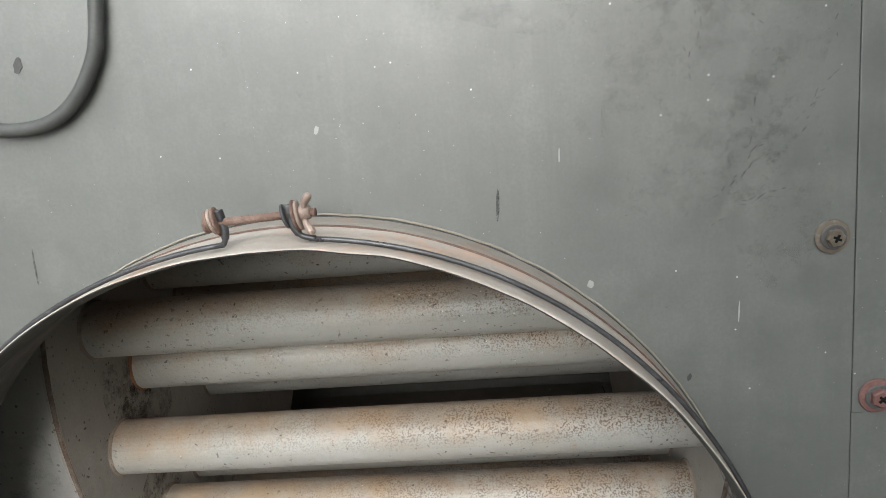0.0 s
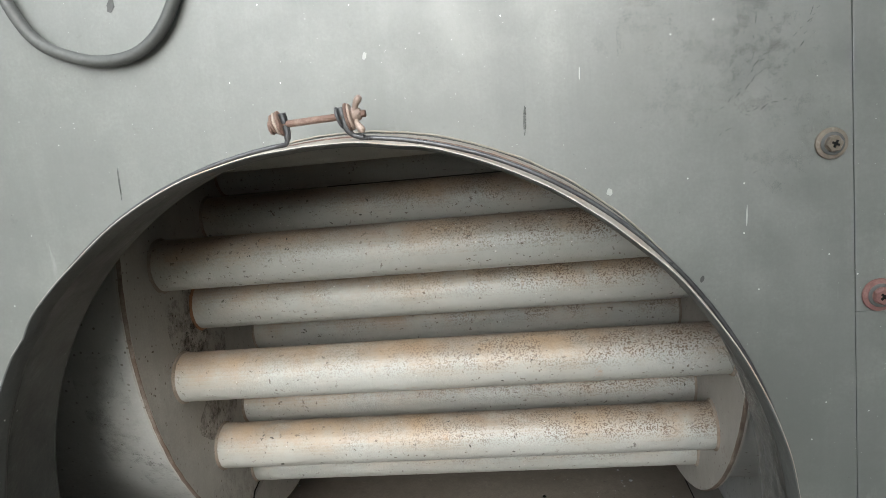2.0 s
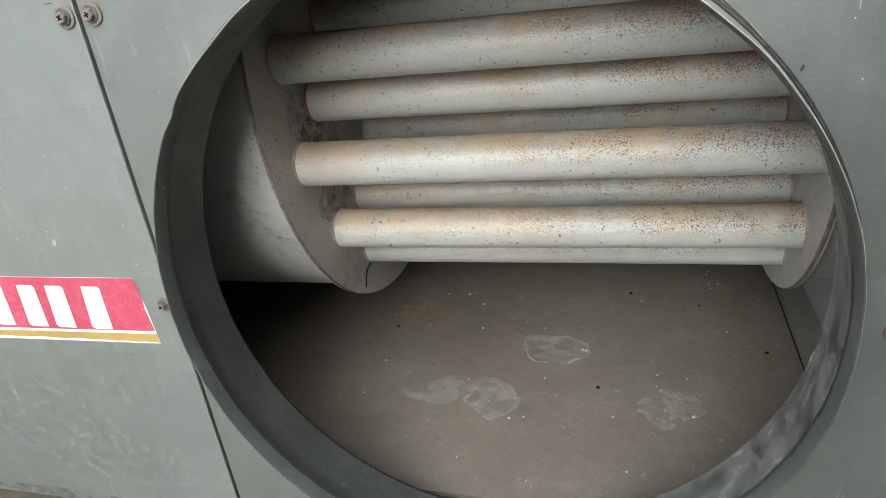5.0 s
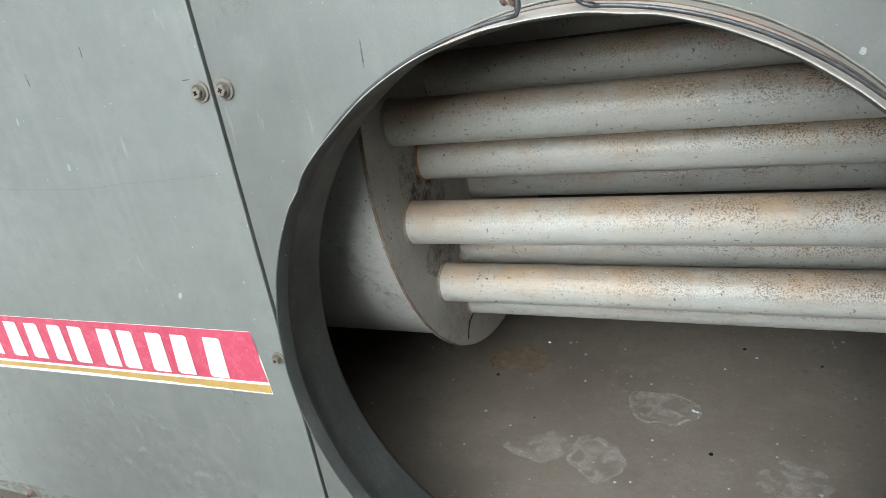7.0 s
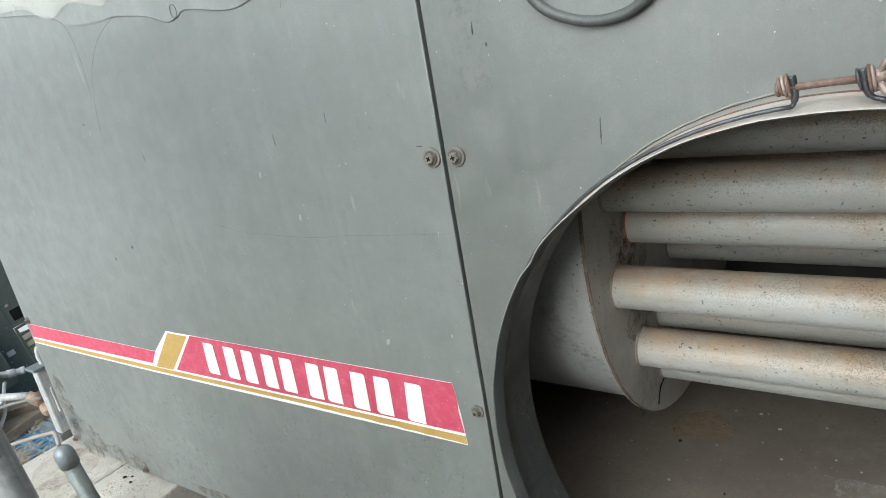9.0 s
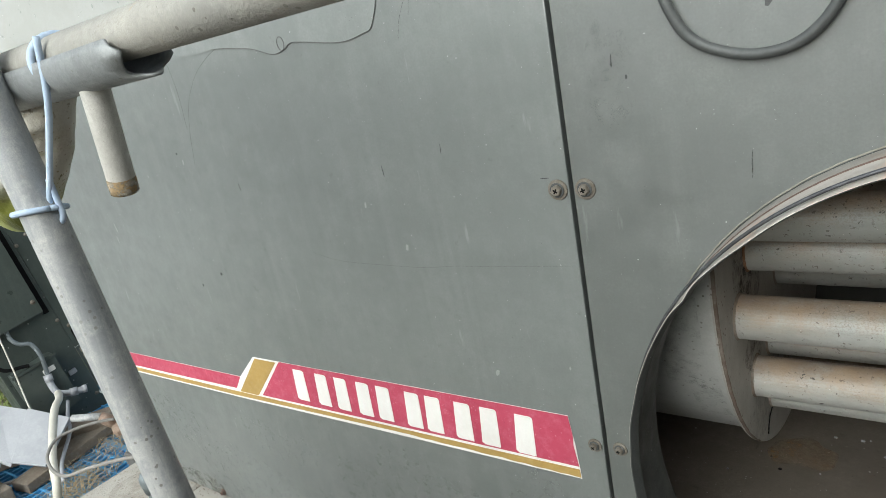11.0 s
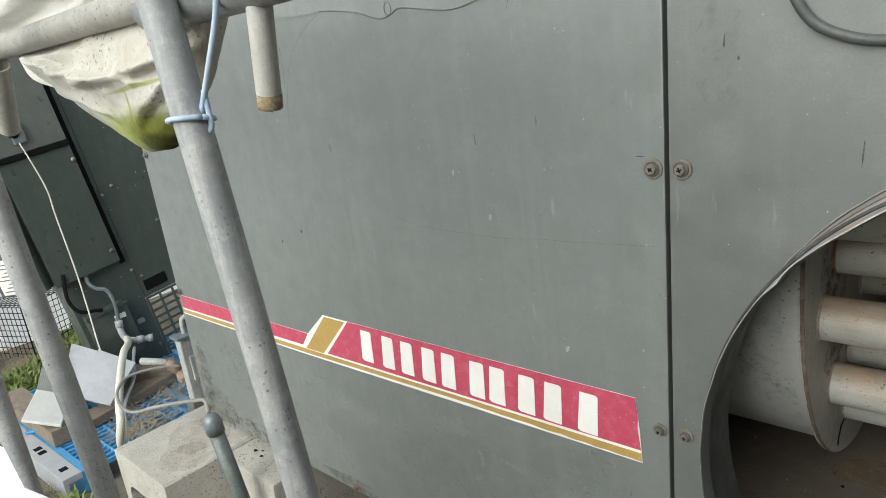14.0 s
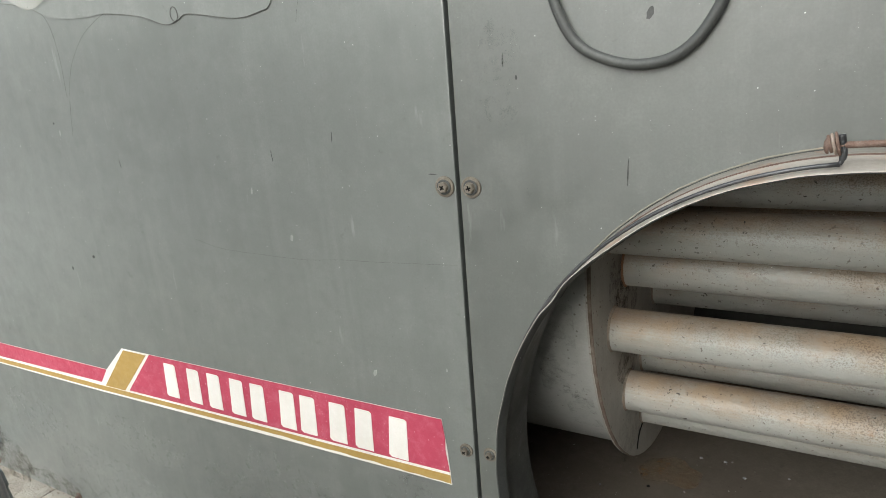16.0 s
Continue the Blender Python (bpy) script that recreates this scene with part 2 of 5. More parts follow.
MAT_DROP, _, _, drop_shader = node_mat("water_drop", 0.03)
drop_shader.inputs["Base Color"].default_value = (0.95, 0.96, 0.96, 1)
drop_shader.inputs["Transmission Weight"].default_value, drop_shader.inputs["IOR"].default_value = 1.0, 1.33
MAT_DUST = patchy("pale_dust", (0.56, 0.52, 0.47), 42, 0.44, 0.72, 0.85)
MAT_DUST_EDGE = patchy("pale_dust_outline", (0.52, 0.48, 0.43), 60, 0.38, 0.60, 0.8)
MAT_STAIN = patchy("brown_stain", (0.36, 0.245, 0.14), 45, 0.36, 0.66, 0.75)
MAT_SCUFF = patchy("pale_scuff", (0.40, 0.41, 0.40), 70, 0.52, 0.80, 0.26)
MAT_SILT = patchy("brown_silt", (0.27, 0.20, 0.125), 26, 0.36, 0.72, 0.32)
MAT_SCALE = patchy("rust_scale", (0.20, 0.145, 0.105), 80, 0.44, 0.66, 0.7)
MAT_WORN = patchy("worn_collar_paint", (0.34, 0.34, 0.325), 24, 0.42, 0.66, 0.75)
MAT_GRIME_D = patchy("brown_grime", (0.15, 0.12, 0.09), 34, 0.46, 0.74, 0.5)
MAT_GRIME = patchy("dark_grime", (0.10, 0.10, 0.09), 40, 0.50, 0.90, 0.20)
MAT_FAINT = patchy("faint_scratch", (0.085, 0.085, 0.078), 300, 0.35, 0.68, 0.24)
MAT_ROPE = worn("pale_blue_cord", (0.45, 0.55, 0.68), (0.34, 0.43, 0.56), (0.62, 0.68, 0.76), 0.6, scale=8, streak=0.0)
MAT_BLUE = worn("blue_plastic_pallet", (0.07, 0.30, 0.55), (0.05, 0.22, 0.44), (0.2, 0.42, 0.62), 0.5, scale=3, streak=0.0)
MAT_WOOD = worn("weathered_plank", (0.24, 0.20, 0.155), (0.15, 0.12, 0.09), (0.36, 0.32, 0.27), 0.8, scale=3, streak=0.0, relief=0.4)
MAT_PALE = worn("pale_grey_board", (0.38, 0.39, 0.41), (0.29, 0.30, 0.32), (0.46, 0.47, 0.48), 0.5, scale=2, streak=0.0)
MAT_OFFWHITE = worn("dusty_white_board", (0.62, 0.62, 0.60), (0.50, 0.50, 0.475), (0.70, 0.70, 0.68), 0.6, scale=3, streak=0.0)
MAT_HOSE = worn("cream_hose", (0.62, 0.60, 0.53), (0.50, 0.48, 0.41), (0.7, 0.69, 0.64), 0.5, scale=4, streak=0.0)
MAT_DULLHOSE = worn("dull_grey_hose", (0.27, 0.26, 0.24), (0.19, 0.18, 0.165), (0.34, 0.33, 0.31), 0.6, scale=4, streak=0.0)
MAT_COPPER = worn("copper_fitting", (0.33, 0.25, 0.19), (0.22, 0.15, 0.11), (0.46, 0.40, 0.34), 0.6, 0.3, scale=5, streak=0.0)
MAT_GROUND = worn("soil", (0.19, 0.165, 0.13), (0.12, 0.105, 0.08), (0.27, 0.245, 0.20), 0.95, streak=0.0, relief=1.0)
MAT_BLOCKER = worn("light_blocker_wall", (0.12, 0.125, 0.115), (0.08, 0.084, 0.077), (0.16, 0.165, 0.15), 0.8)
MAT_LEAF = worn("grass_leaf", (0.19, 0.24, 0.055), (0.11, 0.15, 0.035), (0.32, 0.33, 0.11), 0.6, streak=0.0)
MAT_STRAW = worn("dry_straw", (0.36, 0.30, 0.19), (0.25, 0.2, 0.12), (0.45, 0.4, 0.3), 0.8, streak=0.0)
MAT_BACK = worn("pale_greenhouse_wall", (0.88, 0.88, 0.87), (0.82, 0.82, 0.81), (0.91, 0.91, 0.90), 0.5, streak=0.3)
nodes, links = MAT_BACK.node_tree.nodes, MAT_BACK.node_tree.links
glow, both = nodes.new("ShaderNodeBsdfTranslucent"), nodes.new("ShaderNodeMixShader")
glow.inputs[0].default_value = (0.93, 0.93, 0.92, 1)
both.inputs[0].default_value = 0.65
links.new(nodes["Principled BSDF"].outputs[0], both.inputs[1])
links.new(glow.outputs[0], both.inputs[2])
links.new(both.outputs[0], nodes["Material Output"].inputs[0])



def tube_material():
    """Grey heat tubes: brown dust on the upper side, fine dark grit that thickens towards one end, a few pits."""
    m, n, l, b = node_mat("dusty_tube", 0.38, 0.0)
    v = coords(n, l)
    long = coords(n, l, (0.25, 1, 1))
    c = mix(n, l, noise_fac(n, l, long, 16, 0.35, 0.7, 8), (0.44, 0.445, 0.42), (0.345, 0.35, 0.325))
    c = mix(n, l, times(n, l, noise_fac(n, l, v, 70, 0.45, 0.75, 6), 0.4), c, (0.49, 0.48, 0.45))
    geo, sep, at = n.new("ShaderNodeNewGeometry"), n.new("ShaderNodeSeparateXYZ"), n.new("ShaderNodeSeparateXYZ")
    l.new(geo.outputs["True Normal"], sep.inputs[0])
    l.new(v, at.inputs[0])

    def ramp(value, lo, hi, a, z):
        r = n.new("ShaderNodeMapRange")
        for k, q in (("From Min", lo), ("From Max", hi), ("To Min", a), ("To Max", z)):
            r.inputs[k].default_value = q
        l.new(value, r.inputs["Value"])
        return r.outputs[0]
    end = ramp(at.outputs["X"], 0.15, 0.50, 0.15, 1.0)
    dust = times(n, l, ramp(sep.outputs["Z"], 0.20, 0.85, 0.0, 1.0), noise_fac(n, l, v, 22, 0.22, 0.60, 8, 0.75))
    c = mix(n, l, times(n, l, dust, 0.85), c, (0.30, 0.215, 0.15))
    tint = times(n, l, noise_fac(n, l, v, 13, 0.42, 0.64, 6, 0.7), ramp(sep.outputs["Z"], -0.3, 0.4, 0.1, 0.75))
    c = mix(n, l, tint, c, (0.40, 0.285, 0.185))
    where = times(n, l, ramp(sep.outputs["Z"], -0.25, 0.35, 0.0, 1.0), end)
    grit = times(n, l, noise_fac(n, l, v, 620, 0.505, 0.56, 3, 0.55), where)
    c = mix(n, l, times(n, l, times(n, l, grit, noise_fac(n, l, v, 30, 0.36, 0.56, 4)), 0.9), c, (0.13, 0.085, 0.055))
    fleck = times(n, l, noise_fac(n, l, v, 230, 0.63, 0.66, 4, 0.6), noise_fac(n, l, v, 11, 0.38, 0.56))
    c = mix(n, l, times(n, l, fleck, 0.85), c, (0.11, 0.08, 0.06))
    c = mix(n, l, times(n, l, noise_fac(n, l, v, 150, 0.655, 0.685, 5, 0.6), noise_fac(n, l, v, 5, 0.40, 0.54)), c, (0.07, 0.06, 0.05))
    c = mix(n, l, times(n, l, specks(n, l, v, 120.0, 0.08, 0.35), noise_fac(n, l, v, 7, 0.40, 0.6)), c, (0.70, 0.69, 0.66))
    c = mix(n, l, times(n, l, noise_fac(n, l, v, 30, 0.66, 0.74, 8, 0.7), 0.8), c, (0.36, 0.22, 0.13))
    l.new(c, b.inputs["Base Color"])
    bump(n, l, b, noise_fac(n, l, v, 240, 0.3, 0.7), 0.35, 0.001)
    return m


MAT_TUBE = tube_material()


def green_tarp():
    """Dirty white plastic with brown silt and green algae where water gathers in the low fold."""
    m, n, l, b = node_mat("algae_plastic", 0.35)
    v = coords(n, l)
    c = mix(n, l, noise_fac(n, l, v, 11, 0.38, 0.68, 8), (0.60, 0.59, 0.55), (0.44, 0.415, 0.35))
    c = mix(n, l, times(n, l, specks(n, l, v, 330.0, 0.24, 0.3), noise_fac(n, l, v, 16, 0.45, 0.6)), c, (0.28, 0.24, 0.16))
    def pool(x, z, sx, sz, lo, hi, lean=0.0):
        at = n.new("ShaderNodeMapping")
        at.vector_type = "TEXTURE"
        at.inputs["Location"].default_value = (x, -0.41, z)
        at.inputs["Rotation"].default_value = (0, radians(lean), 0)
        at.inputs["Scale"].default_value = (sx, 50.0, sz)
        tc, ln, sub, r = n.new("ShaderNodeTexCoord"), n.new("ShaderNodeVectorMath"), n.new("ShaderNodeMath"), n.new("ShaderNodeMapRange")
        l.new(tc.outputs["Object"], at.inputs[0])
        ln.operation, sub.operation = "LENGTH", "SUBTRACT"
        l.new(at.outputs[0], ln.inputs[0])
        l.new(ln.outputs["Value"], sub.inputs[0])
        l.new(noise_fac(n, l, v, 28, 0.0, 1.0, 6, 0.7), sub.inputs[1])
        r.inputs["From Min"].default_value, r.inputs["From Max"].default_value = hi, lo
        l.new(sub.outputs[0], r.inputs["Value"])
        return r.outputs[0]
    brown = times(n, l, noise_fac(n, l, v, 24, 0.54, 0.70, 7, 0.7), 0.4)
    c = mix(n, l, brown, c, (0.34, 0.26, 0.17))
    c = mix(n, l, times(n, l, noise_fac(n, l, v, 260, 0.60, 0.64, 4, 0.6), noise_fac(n, l, v, 14, 0.44, 0.58)), c, (0.20, 0.17, 0.11))
    for x, z, sx, sz, lean in ((-0.190, 1.1375, 0.040, 0.0016, -4), (-0.213, 1.122, 0.013, 0.0022, -65), (-0.139, 1.124, 0.034, 0.005, -27), (-0.225, 1.106, 0.040, 0.010, 10)):
        c = mix(n, l, times(n, l, pool(x, z, sx, sz, 0.2, 0.9, lean), 0.8), c, (0.26, 0.28, 0.07))
    c = mix(n, l, times(n, l, pool(-0.255, 1.092, 0.12, 0.028, 0.0, 0.9), 0.8), c, (0.40, 0.44, 0.13))
    c = mix(n, l, times(n, l, pool(-0.205, 1.104, 0.035, 0.020, 0.1, 0.7), 0.9), c, (0.17, 0.18, 0.035))
    c = mix(n, l, times(n, l, pool(-0.208, 1.095, 0.024, 0.010, 0.1, 0.6), 0.85), c, (0.05, 0.055, 0.02))
    l.new(c, b.inputs["Base Color"])
    bump(n, l, b, noise_fac(n, l, v, 60, 0.3, 0.7), 0.4, 0.003)
    return m


MAT_ALGAE = green_tarp()
for m in (MAT_TARP, MAT_ALGAE):
    m.node_tree.nodes["Principled BSDF"].inputs["Transmission Weight"].default_value = 0.12
    m.node_tree.nodes["Principled BSDF"].inputs["IOR"].default_value = 1.1


# ---- mesh helpers ----
def part(name, bm, material, parent=None, label="", smooth=False, mats=()):
    me = bpy.data.meshes.new(name)
    bmesh.ops.recalc_face_normals(bm, faces=bm.faces)
    bm.to_mesh(me)
    bm.free()
    for m in (material, *mats):
        me.materials.append(m)
    if smooth:
        for p in me.polygons:
            p.use_smooth = True
    ob = new(name, me)
    if parent:
        ob.parent = parent
    if label:
        ob["label"] = label
    return ob


def thing(name, label, category, group="", kind=""):
    return tagged(new(name), label, category, group, kind)


def box(lo, hi, bevel=0.0, bm=None, m=None):
    bm = bm or bmesh.new()
    got = bmesh.ops.create_cube(bm, size=1.0)["verts"]
    for v in got:
        v.co = Vector([lo[i] + (v.co[i] + 0.5) * (hi[i] - lo[i]) for i in range(3)])
    if bevel:
        edges = list({e for v in got for e in v.link_edges})
        got = bmesh.ops.bevel(bm, geom=edges, offset=bevel, segments=2, affect="EDGES", profile=0.6)["verts"]
    if m:
        bmesh.ops.transform(bm, matrix=m, verts=list({v for v in got}))
    return bm


def sweep(points, radius, seg=14, bm=None, caps=True):
    """A round rod along a list of points; radius: one number or one for each point."""
    bm = bm or bmesh.new()
    pts = [Vector(p) for p in points]
    rings, up = [], None
    for i, p in enumerate(pts):
        d = (pts[min(i + 1, len(pts) - 1)] - pts[max(i - 1, 0)]).normalized()
        if up is None:
            up = d.orthogonal().normalized()
        up = (up - d * up.dot(d)).normalized()
        side = d.cross(up)
        r = radius[i] if isinstance(radius, (list, tuple)) else radius
        rings.append([bm.verts.new(p + r * (math.cos(a) * up + math.sin(a) * side)) for a in (math.tau * k / seg for k in range(seg))])
    for a, b in zip(rings, rings[1:]):
        for k in range(seg):
            bm.faces.new((a[k], a[(k + 1) % seg], b[(k + 1) % seg], b[k]))
    if caps:
        bm.faces.new(rings[0][::-1])
        bm.faces.new(rings[-1])
    return bm


def smooth_path(points, steps=8):
    """A Catmull-Rom line through the points."""
    p = [Vector(q) for q in points]
    p = [2 * p[0] - p[1], *p, 2 * p[-1] - p[-2]]
    out = []
    for i in range(1, len(p) - 2):
        for k in range(steps):
            t = k / steps
            out.append(0.5 * (2 * p[i] + (p[i + 1] - p[i - 1]) * t + (2 * p[i - 1] - 5 * p[i] + 4 * p[i + 1] - p[i + 2]) * t * t
                              + (3 * p[i] - p[i - 1] - 3 * p[i + 1] + p[i + 2]) * t ** 3))
    return out + [p[-2]]


def lathe(profile, seg, place, bm=None, wobble=None, closed=False):
    """A turned form: profile of (along, radius); place(along, radius, angle) gives the point."""
    bm = bm or bmesh.new()
    rings = [[bm.verts.new(place(a, r + (wobble(a, t) if wobble else 0), t)) for t in (math.tau * k / seg for k in range(seg))] for a, r in profile]
    pairs = list(zip(rings, rings[1:])) + ([(rings[-1], rings[0])] if closed else [])
    for p, q in pairs:
        for k in range(seg):
            bm.faces.new((p[k], p[(k + 1) % seg], q[(k + 1) % seg], q[k]))
    return bm


def hollow_pipe(a, b, r, wall=0.0015, seg=20, bm=None):
    a, b = Vector(a), Vector(b)
    d = (b - a).normalized()
    u = d.orthogonal().normalized()
    w = d.cross(u)
    n = (b - a).length
    deep = min(0.06, n / 2)
    prof = [(n - deep, 0.0005), (n - deep, r - wall), (n, r - wall), (n, r), (n - 0.0008, r), (n - 0.004, r), (0.004, r), (0.0008, r), (0, r), (0, r - wall), (deep, r - wall), (deep, 0.0005)]
    return lathe(prof, seg, lambda s, q, t: a + d * s + q * (math.cos(t) * u + math.sin(t) * w), bm)


def plate(outline, y0, y1, bm=None):
    """A flat sheet facing along y: outline of (x, z)."""
    bm = bm or bmesh.new()
    f = [bm.verts.new((x, y0, z)) for x, z in outline]
    g = [bm.verts.new((x, y1, z)) for x, z in outline]
    bm.faces.new(f)
    bm.faces.new(g[::-1])
    for k in range(len(f)):
        bm.faces.new((f[k], g[k], g[(k + 1) % len(f)], f[(k + 1) % len(f)]))
    return bm


# ---- ground ----
GROUND = 0.12


def ground():
    """One sheet of soil: fine and uneven in the yard, coarse towards the horizon."""
    def steps(lo, hi, n):
        return [-120.0, -30.0, lo - 4.0] + [lo + (hi - lo) * k / n for k in range(n + 1)] + [hi + 4.0, 30.0, 120.0]
    bm = bmesh.new()
    rows = [[bm.verts.new((x, y, GROUND + 0.015 * noise.noise(Vector((x * 3, y * 3, 0))))) for y in steps(-2.5, 2.5, 60)] for x in steps(-3.5, 1.5, 60)]
    for p, q in zip(rows, rows[1:]):
        for k in range(len(p) - 1):
            bm.faces.new((p[k], q[k], q[k + 1], p[k + 1]))
    return tagged(part("ground", bm, MAT_GROUND), "bare brown soil with weeds and straw", "ground", kind="structure")


ground()
# Added wall out of view: keeps light off the right side of the heater.
tagged(part("light_blocker_east", box((0.79, -4.0, GROUND - 0.05), (0.89, 1.2, 1.85)), MAT_BLOCKER), "added dark wall out of view that blocks light", "wall", kind="structure")
# Added wall out of view behind the camera: cuts the low light.
tagged(part("light_blocker_south", box((-6.0, -7.1, GROUND - 0.05), (1.2, -7.0, 1.6)), MAT_BLOCKER), "added dark wall out of view that blocks light", "wall", kind="structure")

# ---- the heater ----
heater = thing("warm_air_heater", "weathered grey steel warm-air heater with open round duct outlet", "heater")
CX, CZ, TALL = 0.333, 0.743, 1.0395  # the outlet is slightly taller than wide
LEFT, SEAM, RIGHT, FAR = -1.165, -0.003, 0.672, 0.78
BOTTOM, TOP = 0.385, 1.75


def lean(bm):
    """The joint between the door and the outlet sheet leans a little."""
    for v in bm.verts:
        if v.co.x > -0.5:
            v.co.x += 0.013 * (v.co.z - 0.98) * max(0.0, min(1.0, (0.035 - v.co.x) / 0.03))
    return bm


def left_panel():
    return part("door_panel", lean(box((LEFT, 0.0, BOTTOM), (SEAM - 0.0025, 0.02, TOP), 0.0015)), MAT_PANEL, heater, "plain grey painted sheet-steel door")


def slant(bm):
    """The joint with the corner sheets runs slightly off the upright."""
    for v in bm.verts:
        v.co.x += 0.033 * (0.90 - v.co.z) * max(0.0, min(1.0, (v.co.x - 0.63) / 0.04)) * (v.co.x < FAR - 0.002)
    return bm


def outlet_panel():
    """The sheet round the duct outlet, with its round hole."""
    x0, x1, z0, z1, r, n = SEAM + 0.0025, RIGHT, BOTTOM, TOP, 0.2808, 160
    corners = [math.atan2(z - CZ, x - CX) % math.tau for x, z in ((x1, z1), (x0, z1), (x0, z0), (x1, z0))]
    angles = sorted([math.tau * k / n for k in range(n)] + corners)
    bm = bmesh.new()
    rows = []
    for a in angles:
        c, s = math.cos(a), math.sin(a)
        far = min([((x1 if c > 0 else x0) - CX) / c if abs(c) > 1e-9 else 9, ((z1 if s > 0 else z0) - CZ) / s if abs(s) > 1e-9 else 9])
        inner, outer = (CX + r * c, CZ + r * TALL * s), (CX + far * c, CZ + far * s)
        rows.append([bm.verts.new((p[0], y, p[1])) for y, p in ((0.0, inner), (0.0, outer), (0.003, outer), (0.003, inner))])
    for p, q in zip(rows, rows[1:] + rows[:1]):
        for k in range(4):
            bm.faces.new((p[k], q[k], q[(k + 1) % 4], p[(k + 1) % 4]))
    slant(lean(bm))
    return part("outlet_panel", bm, MAT_PANEL_SHADED, heater, "grey sheet panel with round outlet hole, shade put into its colour")


door_panel, outlet = left_panel(), outlet_panel()
part("corner_panel", slant(box((RIGHT + 0.0003, -0.0012, 0.884), (FAR, 0.02, TOP), 0.0003)), MAT_PANEL_SHADED, heater, "upper grey corner sheet")
part("corner_panel", slant(box((RIGHT + 0.0003, -0.0006, BOTTOM), (FAR, 0.02, 0.8836), 0.0003)), MAT_PANEL_SHADED, heater, "lower grey corner sheet")
part("gap_edge", lean(box((SEAM + 0.0028, 0.0032, BOTTOM), (SEAM + 0.006, 0.0200, TOP))), MAT_BLACK, heater)
part("gap_backing", box((SEAM - 0.03, 0.0202, BOTTOM), (SEAM + 0.03, 0.024, TOP)), MAT_BLACK, heater)
part("end_panel", box((LEFT, 0.0205, BOTTOM), (LEFT + 0.02, 1.0, TOP), 0.0015), MAT_PANEL, heater, "grey end sheet")
part("end_panel", box((FAR - 0.02, 0.0205, BOTTOM), (FAR, 1.0, TOP), 0.0015), MAT_PANEL_SHADED, heater)
part("rear_panel", box((LEFT + 0.0205, 0.98, BOTTOM), (FAR - 0.0205, 1.0, TOP)), MAT_LINER, heater)
part("top_panel", box((LEFT, 0.0, TOP + 0.0005), (FAR, 1.0, TOP + 0.02), 0.002), MAT_PANEL, heater)
# The dark colour paints the shade beneath the heater onto this channel.
part("base_frame", box((LEFT + 0.03, 0.10, BOTTOM - 0.065), (FAR - 0.01, 0.99, BOTTOM - 0.0005), 0.002), MAT_CABLE, heater, "base channel darkened for the shade under the heater")

# inside of the outlet chamber
FLOOR_Z = 0.4515
bm = box((-0.45, 0.021, -0.006), (0.678, 0.975, 0.0))
for v in bm.verts:
    v.co.z += FLOOR_Z
part("inner_floor", bm, MAT_FLOOR, heater, "dusty brown inner floor sheet")
bm = box((0.6785, 0.021, -0.01), (0.722, 0.975, -0.002))
for v in bm.verts:
    v.co.z += FLOOR_Z - 0.002
part("floor_joint", box((0.6772, 0.022, FLOOR_Z + 0.0002), (0.6784, 0.95, FLOOR_Z + 0.0012)), MAT_BLACK, heater, "dark joint along the floor sheet")
part("floor_flange", bm, MAT_FLANGE, heater, "narrow grey floor flange")
bm = box((0.722, 0.021, -0.01), (0.726, 0.975, 0.14))
for v in bm.verts:
    v.co.z += FLOOR_Z - 0.012
    v.co.x += 0.016 * (v.co.z > FLOOR_Z + 0.05)
part("sloping_sheet", bm, MAT_DRUM, heater, "grey sloping side sheet")


def floor_patch(name, x, y, w, d, turn, material, ring=False):
    """Dust or rust lying on the inner floor."""
    bm, n = bmesh.new(), 40
    def at(k, q):
        a = math.tau * k / n
        r = q * (1 + 0.4 * noise.noise(Vector((math.cos(a) * 1.3 + x * 31, math.sin(a) * 1.3 + y * 17, 1))))
        p = Vector((math.cos(a) * w * r / 2, math.sin(a) * d * r / 2, 0))
        p.rotate(Euler((0, 0, radians(turn))))
        p += Vector((x, y, 0))
        p.z = FLOOR_Z + 0.0006
        return bm.verts.new(p)
    if ring:
        outer, inner = [at(k, 1.0) for k in range(n)], [at(k, 0.88) for k in range(n)]
        for k in range(n):
            bm.faces.new((outer[k], outer[(k + 1) % n], inner[(k + 1) % n], inner[k]))
    else:
        bm.faces.new([at(k, 1.0) for k in range(n)])
    return part(name, bm, material, heater)


for x, y, w, d, a in ((0.278, 0.195, 0.075, 0.085, 20), (0.51, 0.195, 0.08, 0.07, 0), (0.20, 0.20, 0.09, 0.06, 10), (0.35, 0.32, 0.09, 0.06, -10)):
    floor_patch("dust_patch", x, y, w, d, a, MAT_DUST)
floor_patch("dust_outline", 0.352, 0.315, 0.10, 0.075, -12, MAT_DUST_EDGE, True)
floor_patch("dust_outline", 0.278, 0.19, 0.07, 0.08, 15, MAT_DUST_EDGE, True)
floor_patch("rust_patch", 0.115, 0.405, 0.10, 0.08, 10, MAT_STAIN)
for k in range(36):
    u, w = random.uniform(0.02, 0.66), random.uniform(0.12, 0.55)
    r = random.choice((0.0015, 0.002, 0.003))
    bm = lathe([(0.0, r), (0.0012, r * 0.7), (0.0015, 0.0002)], 7, lambda s, q, t: Vector((u + q * math.cos(t), w + q * math.sin(t), FLOOR_Z + s)))
    part("crumb", bm, MAT_PALE if k % 5 else MAT_BLACK, heater)
part("inner_side_sheet", box((0.745, 0.022, FLOOR_Z - 0.05), (0.751, 0.975, 1.4)), MAT_LINER, heater)
